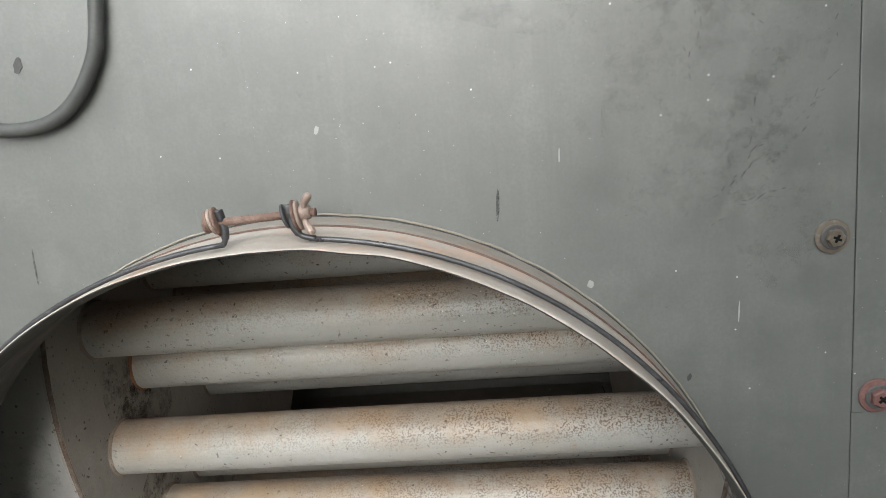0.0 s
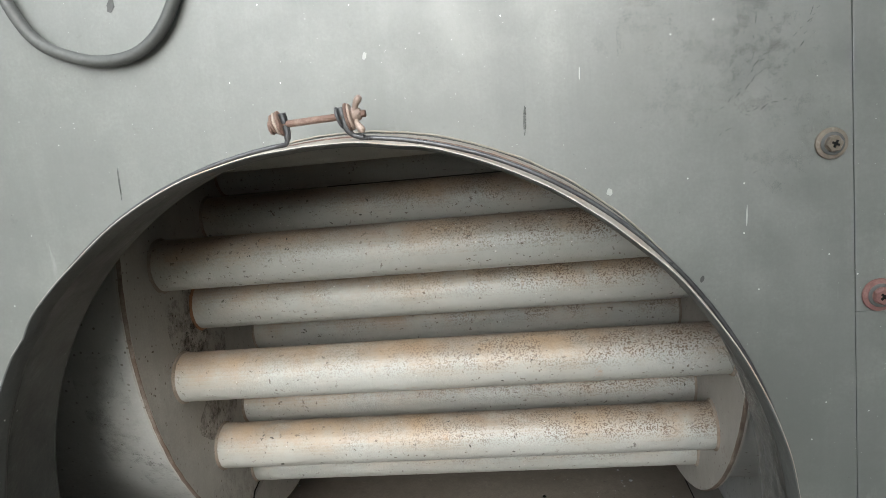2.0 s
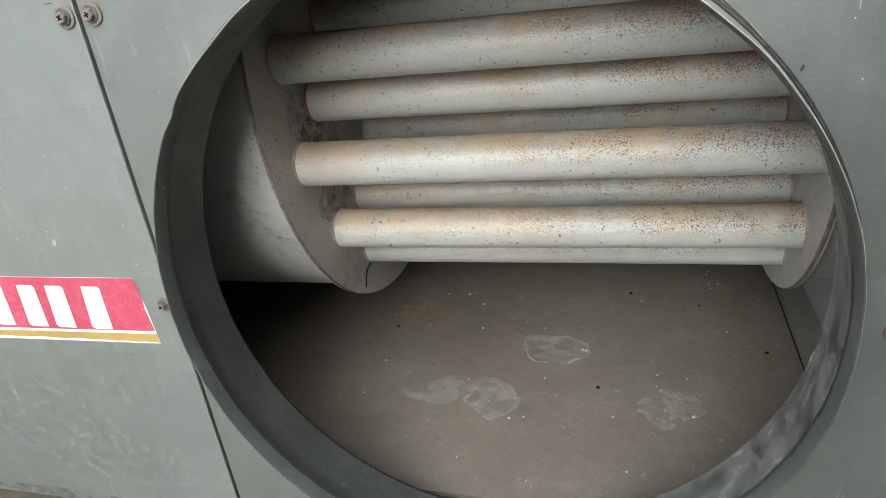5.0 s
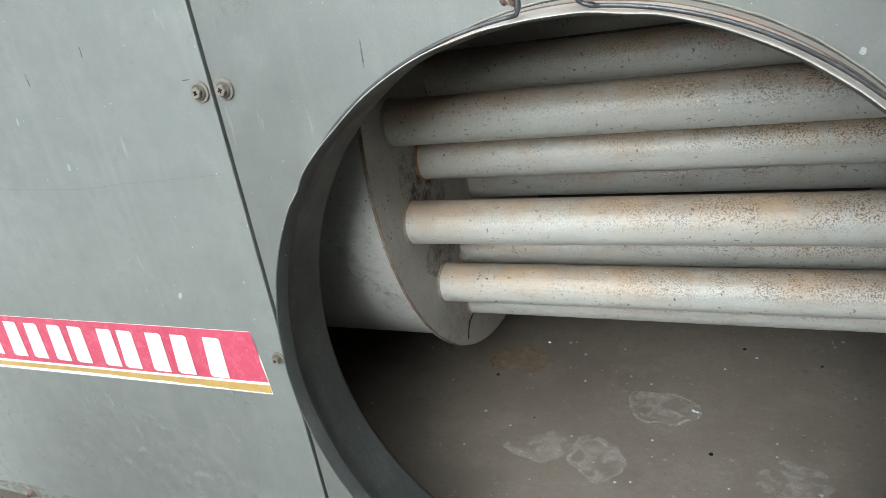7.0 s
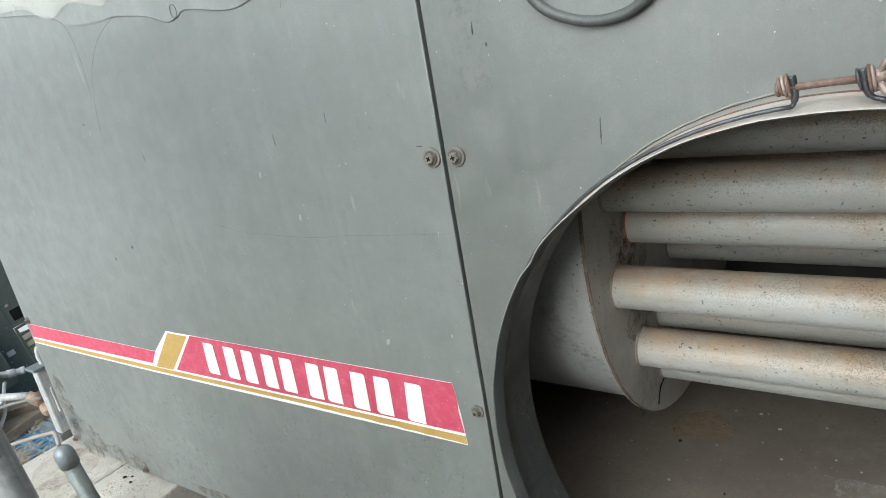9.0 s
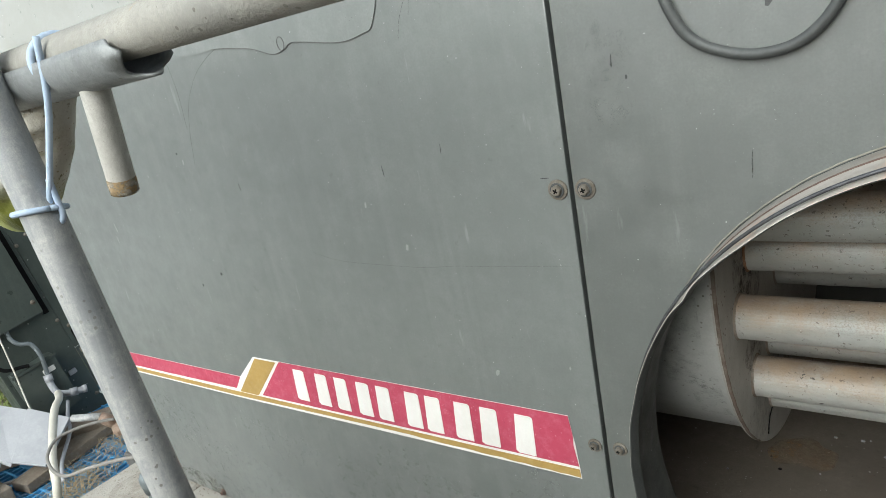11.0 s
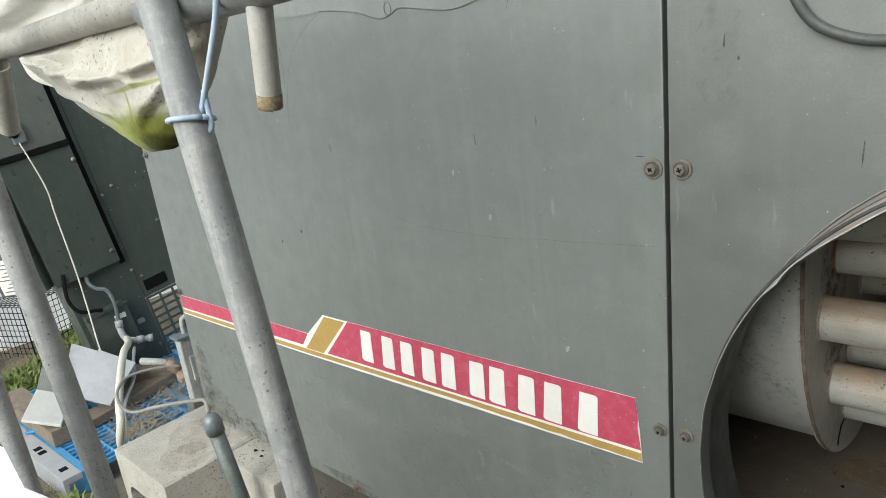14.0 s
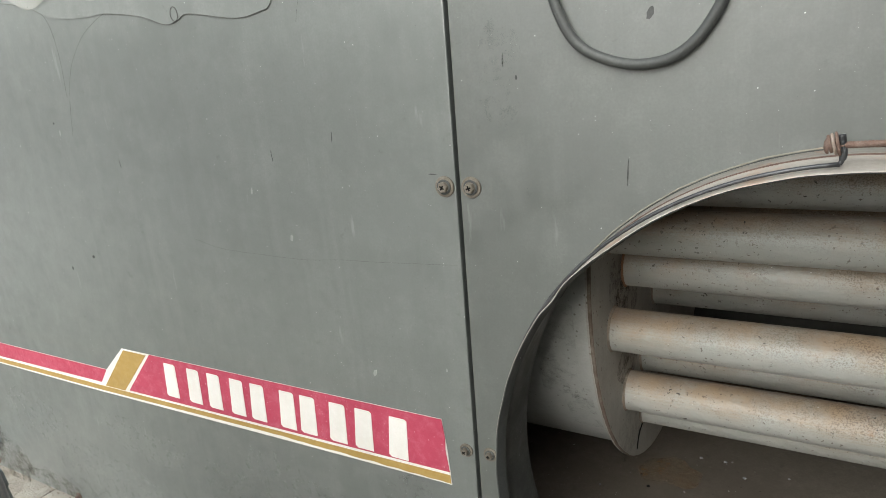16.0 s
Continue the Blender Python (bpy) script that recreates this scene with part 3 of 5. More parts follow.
part("inner_side_sheet", box((-0.46, 0.022, FLOOR_Z - 0.02), (-0.454, 0.975, 1.4)), MAT_LINER, heater)
part("inner_ceiling", box((-0.45, 0.022, 1.16), (0.745, 0.975, 1.166)), MAT_LINER, heater)
DRUM_Y, DRUM_Z, DRUM_R, OVERLAP = 0.399, 0.882, 0.3384, 0.0135
PLATE_L, PLATE_R = 0.105, 0.631


def drum(x0, x1, lip, size):
    cap = x1 if lip > 0 else x0
    put = lambda s, r, t: Vector((s, DRUM_Y + r * math.cos(t), DRUM_Z + r * math.sin(t)))
    d = part("drum", lathe([(x0, size - OVERLAP), (x1, size - OVERLAP)], 128, put), MAT_DRUM, heater, "grey painted steel drum", True)
    inner = cap - lip * 0.006
    bm = lathe([(inner, 0.001), (inner, size - 0.001), (inner, size), (cap - lip * 0.001, size), (cap, size - 0.001), (cap, 0.001)], 128, put)
    part("tube_plate", bm, MAT_PLATE, d, "flat round tube plate with rusty welds")
    seam = lathe([(cap - lip * 0.0040, size - 0.0002), (cap - lip * 0.0034, size + 0.0006), (cap - lip * 0.0010, size + 0.0006), (cap + lip * 0.0003, size - 0.0004)], 260, put,
                 wobble=lambda a, t: 0.0009 * noise.noise(Vector((math.cos(t) * 40, math.sin(t) * 40, a * 60))))
    part("weld_seam", seam, MAT_EDGE, d)
    return d


drum(-0.45, PLATE_L, 1, DRUM_R)
drum(PLATE_R, 0.744, -1, 0.321)


def plate_patch(y, z, w, h, material, x):
    bm, n = bmesh.new(), 36
    vs = []
    for k in range(n):
        a = math.tau * k / n
        r = 1 + 0.4 * noise.noise(Vector((math.cos(a) * 1.3 + y * 31, math.sin(a) * 1.3 + z * 17, 1)))
        vs.append(bm.verts.new((x, y + math.cos(a) * w * r / 2, z + math.sin(a) * h * r / 2)))
    bm.faces.new(vs)
    part("grime_patch", bm, material, heater)


def drum_patch(x, deg, w, turn, material):
    """A stain lying on the curved side of the drum."""
    bm, n, rows = bmesh.new(), 9, []
    for i in range(n):
        rows.append([bm.verts.new((x + (i / (n - 1) - 0.5) * w + 0.004 * noise.noise(Vector((i, j, deg))), DRUM_Y + (DRUM_R - OVERLAP + 0.0008) * math.cos(a), DRUM_Z + (DRUM_R - OVERLAP + 0.0008) * math.sin(a)))
                     for j in range(n) for a in (radians(deg + (j / (n - 1) - 0.5) * turn + 1.5 * noise.noise(Vector((i, j, x * 40)))),)])
    for p, q in zip(rows, rows[1:]):
        for k in range(n - 1):
            bm.faces.new((p[k], p[k + 1], q[k + 1], q[k]))
    part("grime_patch", bm, material, heater, "", True)


drum_patch(0.055, 196, 0.05, 24, MAT_GRIME_D)
drum_patch(0.070, 212, 0.035, 16, MAT_GRIME_D)
plate_patch(0.165, 0.862, 0.09, 0.08, MAT_SCALE, PLATE_L + 0.0006)
plate_patch(0.20, 0.755, 0.10, 0.06, MAT_SCALE, PLATE_L + 0.0008)
plate_patch(0.19, 0.83, 0.08, 0.08, MAT_SCALE, PLATE_L + 0.0010)
plate_patch(0.24, 0.66, 0.16, 0.10, MAT_GRIME_D, PLATE_L + 0.0006)
part("hairline_crack", sweep([(PLATE_L + 0.0008, 0.262, 0.622), (PLATE_L + 0.0008, 0.245, 0.618), (PLATE_L + 0.0008, 0.236, 0.608), (PLATE_L + 0.0008, 0.232, 0.598)], 0.0008, 6), MAT_BLACK, heater)
TUBES = [(0.132, 0.927), (0.137, 0.811), (0.194, 0.706), (0.272, 0.645), (0.248, 0.954), (0.194, 0.869), (0.274, 0.722), (0.335, 0.794),
         (0.30, 0.90), (0.30, 1.0), (0.19, 1.032), (0.362, 0.63)]
for ty, tz in TUBES:
    n = 24
    pts = [(PLATE_L - 0.001 + (PLATE_R - PLATE_L + 0.002) * k / n, ty, tz) for k in range(n + 1)]
    tube = part("heat_tube", sweep(pts, 0.0245, 40, caps=False), MAT_TUBE, heater, "grey steel heat tube with brown dust", True)
    for x, s in ((PLATE_L, 1), (PLATE_R, -1)):
        put = lambda a, r, t: Vector((x + s * a, ty + r * math.cos(t), tz + r * math.sin(t)))
        part("weld_ring", lathe([(0.0, 0.0268), (0.0012, 0.0258), (0.0024, 0.0245)], 48, put, wobble=lambda a, t: 0.0008 * noise.noise(Vector((math.cos(t) * 9, math.sin(t) * 9, ty * 50 + x)))),
             MAT_ORANGE if tz == 0.869 and s > 0 else MAT_WELD, tube, "rough weld ring")


def collar():
    """The duct collar: a flange on the sheet, a band with two beads and a thin dented lip."""
    def put(y, r, t):
        return Vector((CX + r * math.cos(t), y, CZ + r * TALL * math.sin(t)))

    def dent(y, t):
        k = max(0.0, min(1.0, -y / 0.075))
        return k * (0.0022 * noise.noise(Vector((math.cos(t) * 2.2, math.sin(t) * 2.2, 3))) + 0.0012 * noise.noise(Vector((math.cos(t) * 9, math.sin(t) * 9, 7)))
                    - 0.002 * math.exp(-((t - radians(141)) / 0.035) ** 2))
    prof = [(0.003, 0.2797), (0.0, 0.2795), (-0.02, 0.2785), (-0.04, 0.2772), (-0.056, 0.2766), (-0.0585, 0.2750), (-0.0612, 0.2748), (-0.064, 0.2764), (-0.074, 0.2768), (-0.0752, 0.2778), (-0.074, 0.2785), (-0.064, 0.2778),
            (-0.056, 0.2776), (-0.048, 0.2782), (-0.044, 0.2796), (-0.040, 0.2784), (-0.022, 0.2796), (-0.018, 0.2812), (-0.014, 0.2800), (-0.001, 0.2812), (0.003, 0.2812)]
    bm = lathe(prof, 220, put, wobble=dent, closed=True)
    for k, f in enumerate(bm.faces):
        f.material_index = 1 if 9 <= k // 220 < 16 else 2 if 16 <= k // 220 < 20 else 0
    c = part("duct_collar", bm, MAT_COLLAR, heater, "grey rolled sheet-metal duct collar, dented lip", True, (MAT_RIM, MAT_BAND))
    part("flange", lathe([(-0.0008, 0.2811), (-0.0022, 0.2811), (-0.0022, 0.2815), (-0.0008, 0.2817)], 200, put), MAT_COLLAR, c, "flat collar flange", True)
    part("sealant_bead", lathe([(-0.0006, 0.2818), (-0.0020, 0.2820), (-0.0022, 0.2826), (-0.0006, 0.2831)], 260, put,
                               wobble=lambda y, t: 0.0006 * noise.noise(Vector((math.cos(t) * 22, math.sin(t) * 22, 1)))), MAT_SEAL, c, "brown dried sealant bead", True)
    for a0, a1, y0, y1 in ((262, 385, -0.055, 0.0),):
        bm, n = bmesh.new(), 40
        rows = [[bm.verts.new(put(y0 + (y1 - y0) * j / 4, 0.2763 + 0.0027 * (y0 + (y1 - y0) * j / 4 + 0.075) / 0.075 - 0.0016 + dent(y0 + (y1 - y0) * j / 4, radians(a)), radians(a))) for j in range(5)] for a in (a0 + (a1 - a0) * k / n for k in range(n + 1))]
        for p, q in zip(rows, rows[1:]):
            for k in range(4):
                bm.faces.new((p[k], p[k + 1], q[k + 1], q[k]))
        part("worn_patch", bm, MAT_WORN, c, "pale scuffed paint inside the collar", True)
    # Thin dark strip paints the shade of the fold behind the lip.
    part("crease_shade", lathe([(-0.0572, 0.2764), (-0.0568, 0.2759), (-0.0560, 0.2759), (-0.0556, 0.2764)], 220, put, wobble=dent), MAT_CABLE, c, "dark strip painted as fold shade inside the collar lip", True)
    part("rust_line", lathe([(-0.0240, 0.2796), (-0.0225, 0.2804), (-0.0205, 0.2802)], 220, put), MAT_RUST, c, "", True)
    return c


duct_collar = collar()


def screw(x, z, y=0.0, material=MAT_SCREW, tilt=0.0, name="screw", r=0.0105):
    """A hex flange screw with a washer and a cross recess."""
    def put(a, q, t):
        return Vector((x + q * math.cos(t + tilt), y - a, z + q * math.sin(t + tilt)))
    s = part(name, lathe([(0.0003, r * 0.98), (0.0012, r), (0.002, r * 0.96), (0.0022, r * 0.72), (0.003, r * 0.70), (0.0034, r * 0.62), (0.0034, 0.0004)], 28, put), material, heater, smooth=False)
    part("shadow_ring", lathe([(0.0031, r * 0.72), (0.0036, r * 0.66), (0.0036, r * 0.52)], 28, put), MAT_CABLE, s)
    bm = lathe([(0.003, r * 0.53), (0.0062, r * 0.53), (0.0072, r * 0.46), (0.0072, 0.0003)], 6, put)
    part("head", bm, material, s)
    bm = box((-r * 0.24, -0.0076, -r * 0.07), (r * 0.24, -0.0066, r * 0.07))
    box((-r * 0.07, -0.0077, -r * 0.24), (r * 0.07, -0.0067, r * 0.24), bm=bm)
    bmesh.ops.transform(bm, matrix=pose(x, y, z, 0, math.degrees(tilt) + 20, 0), verts=bm.verts)
    part("cross_recess", bm, MAT_BLACK, s)
    return s


SCREWS = [(-0.017, 1.0, 0.2, MAT_SCREW, 0.0105), (0.012, 1.0, 0.9, MAT_SCREW, 0.0105), (-0.019, 0.707, 0.5, MAT_SCREW, 0.008), (0.0105, 0.709, 1.2, MAT_SCREW, 0.008),
          (0.655, 1.0, 0.1, MAT_SCREW, 0.0105), (0.660, 0.702, 0.7, MAT_SCREW, 0.0095), (-1.150, 0.695, 0.3, MAT_SCREW, 0.008), (-1.150, 1.005, 0.8, MAT_SCREW, 0.008),
          (-0.868, 0.394, 0.8, MAT_RUST, 0.008), (-0.61, 0.394, 0.4, MAT_RUST, 0.008), (-1.150, 0.40, 0.4, MAT_RUST, 0.008)]
for x, z, a, m, r in SCREWS:
    screw(x, z, 0.0, m, a, r=r)
screw(0.687, 0.8955, -0.0012, MAT_SCREW_RED, 0.5, r=0.0115)


def decal():
    """The printed strip: a narrow stripe, a slanted ochre bar and a red block with plain white bars."""
    d = tagged(new("decal_strip"), "red and ochre printed strip with plain white bars")
    d.parent = heater
    e, up = -0.0008, -0.0014
    part("backing", plate([(-1.157, 0.6415), (-1.150, 0.6865), (-0.6735, 0.6895), (-0.6190, 0.7345), (-0.0475, 0.7385), (-0.0440, 0.70), (-0.0420, 0.656),
                           (-0.30, 0.6525), (-0.70, 0.6455)], e, -0.0001), MAT_WHITE, d, "white vinyl backing")
    part("red_field", plate([(-0.5520, 0.7350), (-0.0475, 0.7385), (-0.0450, 0.715), (-0.0460, 0.70), (-0.0430, 0.6725), (-0.6230, 0.6625)], up, e - 0.0001), MAT_RED, d, "faded crimson field, nicked edge")
    part("ochre_bar", plate([(-0.6150, 0.7325), (-0.5610, 0.7325), (-0.6350, 0.6600), (-0.6860, 0.6590)], up, e - 0.0001), MAT_GOLD, d)
    ragged = [(-0.0425 - 0.006 * k, 0.6580 - 0.00001 * k + 0.0016 * noise.noise(Vector((k * 0.31, 4.2, 0)))) for k in range(0, 50)]
    part("ochre_stripe", plate([(-1.1555, 0.6445), (-1.1540, 0.6525), (-0.69, 0.6575), (-0.0428, 0.6685), *ragged, (-0.70, 0.6490)], up, e - 0.0001), MAT_GOLD, d, "ochre stripe with frayed lower edge")
    part("red_stripe", plate([(-1.1530, 0.6565), (-1.1500, 0.6865), (-0.6735, 0.6895), (-0.6945, 0.6640)], up, e - 0.0001), MAT_RED, d)
    for x0, x1 in ((-0.524, -0.449), (-0.432, -0.362), (-0.348, -0.270), (-0.260, -0.187), (-0.172, -0.097)):
        for a in (x0, x1 - 0.025):
            part("white_bar", plate([(a - 0.003, 0.6760), (a + 0.001, 0.6730), (a + 0.024, 0.6730), (a + 0.027, 0.7250), (a + 0.024, 0.7275), (a + 0.003, 0.7275)], -0.0020, up - 0.0001), MAT_WHITE, d)
    return d


decal()


def band_clamp():
    """The wire band round the collar, closed by a long bolt and a wing nut."""
    c = thing("band_clamp", "rusty steel wire clamp with bolt and wing nut on the collar", "clamp")
    y = -0.060
    def at(deg, r=0.2805):
        return Vector((CX + r * math.cos(radians(deg)), y, CZ + r * TALL * math.sin(radians(deg))))
    a0, a1 = 85.2, 94.6
    pts = [at(a0 - (360 - a1 + a0) * k / 170) + Vector((0, 0.002 * math.sin(k * 0.11), 0)) for k in range(171)]
    part("wire_band", sweep(pts, 0.0015, 10), MAT_STRAP, c, "dark steel wire band", True)
    for deg, x, bend in ((a0, 0.3480, -0.006), (a1, 0.3110, 0.001)):
        q = at(deg)
        path = [q + Vector((-bend * 0.6, 0, 0)), q + Vector((bend * 0.6, 0, 0.002)), Vector((x + 0.001, y, 1.041)), Vector((x, y, 1.047)), Vector((x - 0.001, y, 1.0525))]
        part("lug", sweep(smooth_path(path, 6), [0.0016] * 8 + [0.0022] * 10 + [0.0026] * 7, 10), MAT_STRAP, c, "dark flattened wire end", True)
    def disc(x, r, w, lean, name, mat):
        m = pose(x, y, 1.0465, 0, lean, 0)
        bm = lathe([(-w, 0.002), (-w, r * 0.85), (-w * 0.5, r), (w * 0.5, r), (w, r * 0.85), (w, 0.002)], 24, lambda s, q, t: m @ Vector((s, q * 0.8 * math.cos(t), q * math.sin(t))))
        return part(name, bm, mat, c, "", True)
    for x, r, lean, mat in ((0.3085, 0.0080, -12, MAT_RUST), (0.3062, 0.0072, -14, MAT_WING), (0.3040, 0.0060, -14, MAT_RUST), (0.3455, 0.0068, -14, MAT_STRAP), (0.3510, 0.0085, -10, MAT_RUST), (0.3528, 0.0080, -10, MAT_WING)):
        disc(x, r, 0.0010, lean, "washer", mat)
    bm = sweep([(0.302 + 0.060 * k / 60, y, 1.0455 + 0.0022 * k / 60) for k in range(61)], [0.0021 + 0.00022 * (k % 2) for k in range(61)], 12)
    part("bolt", bm, MAT_RUST, c, "rusty threaded bolt", True)
    head = lathe([(0.3005, 0.0004), (0.3008, 0.0030), (0.3020, 0.0050), (0.3036, 0.0054), (0.3036, 0.0004)], 20, lambda s, q, t: Vector((s, y + q * 0.8 * math.cos(t), 1.0455 + q * math.sin(t))))
    part("bolt_head", head, MAT_RUST, c, "", True)
    nut = part("wing_nut", sweep([(0.3540, y, 1.0475), (0.3560, y, 1.0476), (0.3590, y, 1.0478)], [0.0046, 0.0044, 0.0034], 14), MAT_WING, c, "tarnished wing nut", True)
    for s in (1, -1):
        w = [(0.3555, y - 0.001, 1.0475 + s * 0.002), (0.3572, y - 0.003, 1.0475 + s * 0.0060), (0.3592, y - 0.004, 1.0475 + s * 0.0088), (0.3612, y - 0.0045, 1.0475 + s * 0.0100)]
        bm = sweep(smooth_path(w, 5), [0.0016, 0.0016, 0.0016, 0.0017, 0.0018, 0.0019, 0.0021, 0.0022, 0.0023, 0.0024, 0.0024, 0.0023, 0.0022, 0.0019, 0.0015, 0.0008], 12)
        part("wing", bm, MAT_WING, nut, "", True)
    return c


band_clamp()


def cable_loop():
    c = thing("power_cable", "black rubber cable hanging in a loop on the panel", "cable")
    y = -0.0060
    pts = [(0.086, y, 1.75), (0.088, y, 1.45), (0.094, y, 1.24), (0.100, y, 1.172), (0.109, y, 1.141), (0.123, y, 1.120), (0.144, y, 1.108), (0.168, y, 1.102), (0.192, y, 1.104),
           (0.210, y, 1.114), (0.224, y, 1.131), (0.233, y, 1.152), (0.240, y, 1.20), (0.247, y, 1.30), (0.252, y, 1.45), (0.25, y, 1.75)]
    part("sheath", sweep(smooth_path(pts, 10), 0.0043, 14), MAT_CABLE, c, "", True)


cable_loop()

# ---- marks on the sheets ----
def mark(name, x, z, w, h, lean, material, label, y=0.0):
    """A thin flake or scratch with an uneven outline on the sheet."""
    pts = []
    for k in range(14):
        a = math.tau * k / 14
        r = 1 + 0.35 * noise.noise(Vector((math.cos(a) * 1.5 + x * 37, math.sin(a) * 1.5 + z * 53, 2)))
        p = Vector((math.cos(a) * w * r / 2, 0, math.sin(a) * h * r / 2))
        p.rotate(Euler((0, radians(lean), 0)))
        pts.append((x + p.x, z + p.z))
    return part(name, plate(pts, y - 0.0004, y - 0.0001), material, heater, label)


MAT_STREAK = patchy("dull_streak", (0.055, 0.06, 0.056), 220, 0.34, 0.66, 0.55)
MAT_SCRATCH = worn("bare_dark_scratch", (0.06, 0.065, 0.062), (0.04, 0.04, 0.04), (0.1, 0.1, 0.1), 0.6, streak=0.0)
MAT_CHIP = worn("pale_paint_chip", (0.36, 0.37, 0.355), (0.29, 0.30, 0.285), (0.46, 0.46, 0.44), 0.7, streak=0.0)
for x, z, w, h, lean in ((0.458, 1.034, 0.0022, 0.020, 4), (0.160, 1.016, 0.0012, 0.022, 3), (0.178, 1.139, 0.005, 0.010, 15), 
                         (-0.696, 0.858, 0.004, 0.005, 0), (-0.634, 0.881, 0.005, 0.005, 0), (-0.652, 1.078, 0.004, 0.003, 10), (0.052, 1.113, 0.0015, 0.012, 3), (0.064, 1.098, 0.002, 0.004, 0),
                         (0.572, 0.914, 0.0025, 0.005, 20), (-0.03, 1.012, 0.010, 0.0009, 0), (-0.24, 1.03, 0.001, 0.014, -4), (-0.52, 1.02, 0.001, 0.012, -8), (-0.15, 1.05, 0.0008, 0.012, 5)):
    mark("scratch", x, z, w, h, lean, MAT_STREAK if h > 0.011 else MAT_SCRATCH, "")
for x, z, w, h, lean in ((0.353, 1.087, 0.0028, 0.005, 20), (0.496, 1.061, 0.0009, 0.009, 2), (0.602, 0.956, 0.0009, 0.013, 2), (-0.229, 0.935, 0.004, 0.008, 10), (-0.132, 0.780, 0.005, 0.009, 25),
                         (-0.281, 0.989, 0.003, 0.008, 8), (-0.922, 0.957, 0.003, 0.02, -12), (-0.93, 0.935, 0.002, 0.014, -12), (-0.642, 1.064, 0.003, 0.008, 10), (0.512, 0.980, 0.004, 0.005, 0), (-0.035, 0.80, 0.002, 0.004, 0)):
    mark("chip", x, z, w, h, lean, MAT_CHIP, "")
for x, z, w, h, lean in ((-0.532, 0.489, 0.045, 0.008, 12), (-0.181, 0.575, 0.006, 0.034, 10), (-0.54, 0.484, 0.03, 0.004, 20), (-0.40, 0.53, 0.16, 0.12, 15), (-0.75, 0.47, 0.30, 0.12, 5), (-0.25, 0.52, 0.2, 0.16, 5), (0.055, 1.112, 0.010, 0.02, 0), (-0.33, 0.60, 0.12, 0.06, 0), (-0.62, 0.57, 0.22, 0.07, 6), (-0.95, 0.55, 0.2, 0.10, 5),
                         (-0.526, 0.488, 0.05, 0.0025, 14), (-0.522, 0.4815, 0.04, 0.002, -8), (-0.10, 0.60, 0.10, 0.10, 0), (-0.16, 0.47, 0.22, 0.10, 0)):
    mark("scuff", x, z, w, h, lean, MAT_SCUFF, "")
for x0, z0, x1, z1, n in ((0.631, 1.070, 0.656, 1.097, 7), (0.586, 1.029, 0.612, 1.050, 7), (0.585, 1.010, 0.592, 1.016, 2), (0.600, 1.024, 0.630, 1.031, 9), (0.574, 1.145, 0.579, 1.113, 5), (0.569, 1.118, 0.573, 1.098, 4),
                          (0.600, 1.14, 0.612, 1.122, 3), (0.609, 1.10, 0.607, 1.045, 5), (0.645, 1.088, 0.634, 1.063, 4), (0.606, 1.055, 0.618, 1.062, 3), (0.655, 1.15, 0.652, 1.11, 4)):
    for k in range(n):
        f = (k + 0.5) / n
        d = math.degrees(math.atan2(x1 - x0, z1 - z0)) + random.uniform(-25, 25)
        mark("scratch", x0 + (x1 - x0) * f + random.uniform(-0.0015, 0.0015), z0 + (z1 - z0) * f + random.uniform(-0.0015, 0.0015), random.uniform(0.0004, 0.0008), random.uniform(0.002, 0.006), d, MAT_FAINT, "")
for x, z, w, h, lean in ((0.585, 1.09, 0.12, 0.16, 10), (0.62, 1.04, 0.06, 0.14, -5), (0.50, 1.15, 0.18, 0.05, 5), (0.05, 1.10, 0.05, 0.09, 0), (-0.85, 0.41, 0.4, 0.05, 0), (-1.1, 0.45, 0.1, 0.12, 0)):
    mark("grime", x, z, w, h, lean, MAT_GRIME, "")
for x, z, w, h in ((-1.09, 0.42, 0.14, 0.10), (-0.95, 0.405, 0.18, 0.04), (-1.13, 0.50, 0.06, 0.14), (-0.60, 0.400, 0.20, 0.025), (-0.30, 0.395, 0.22, 0.02)):
    mark("dirt", x, z, w, h, 0, MAT_GRIME_D, "")
part("hairline_scratch", sweep(smooth_path([(-0.40, -0.0002, 0.924), (-0.351, -0.0002, 0.914), (-0.28, -0.0002, 0.911), (-0.213, -0.0002, 0.910), (-0.16, -0.0002, 0.914), (-0.12, -0.0002, 0.915), (-0.011, -0.0002, 0.920)], 6), 0.00032, 6),
     MAT_FAINT, heater)


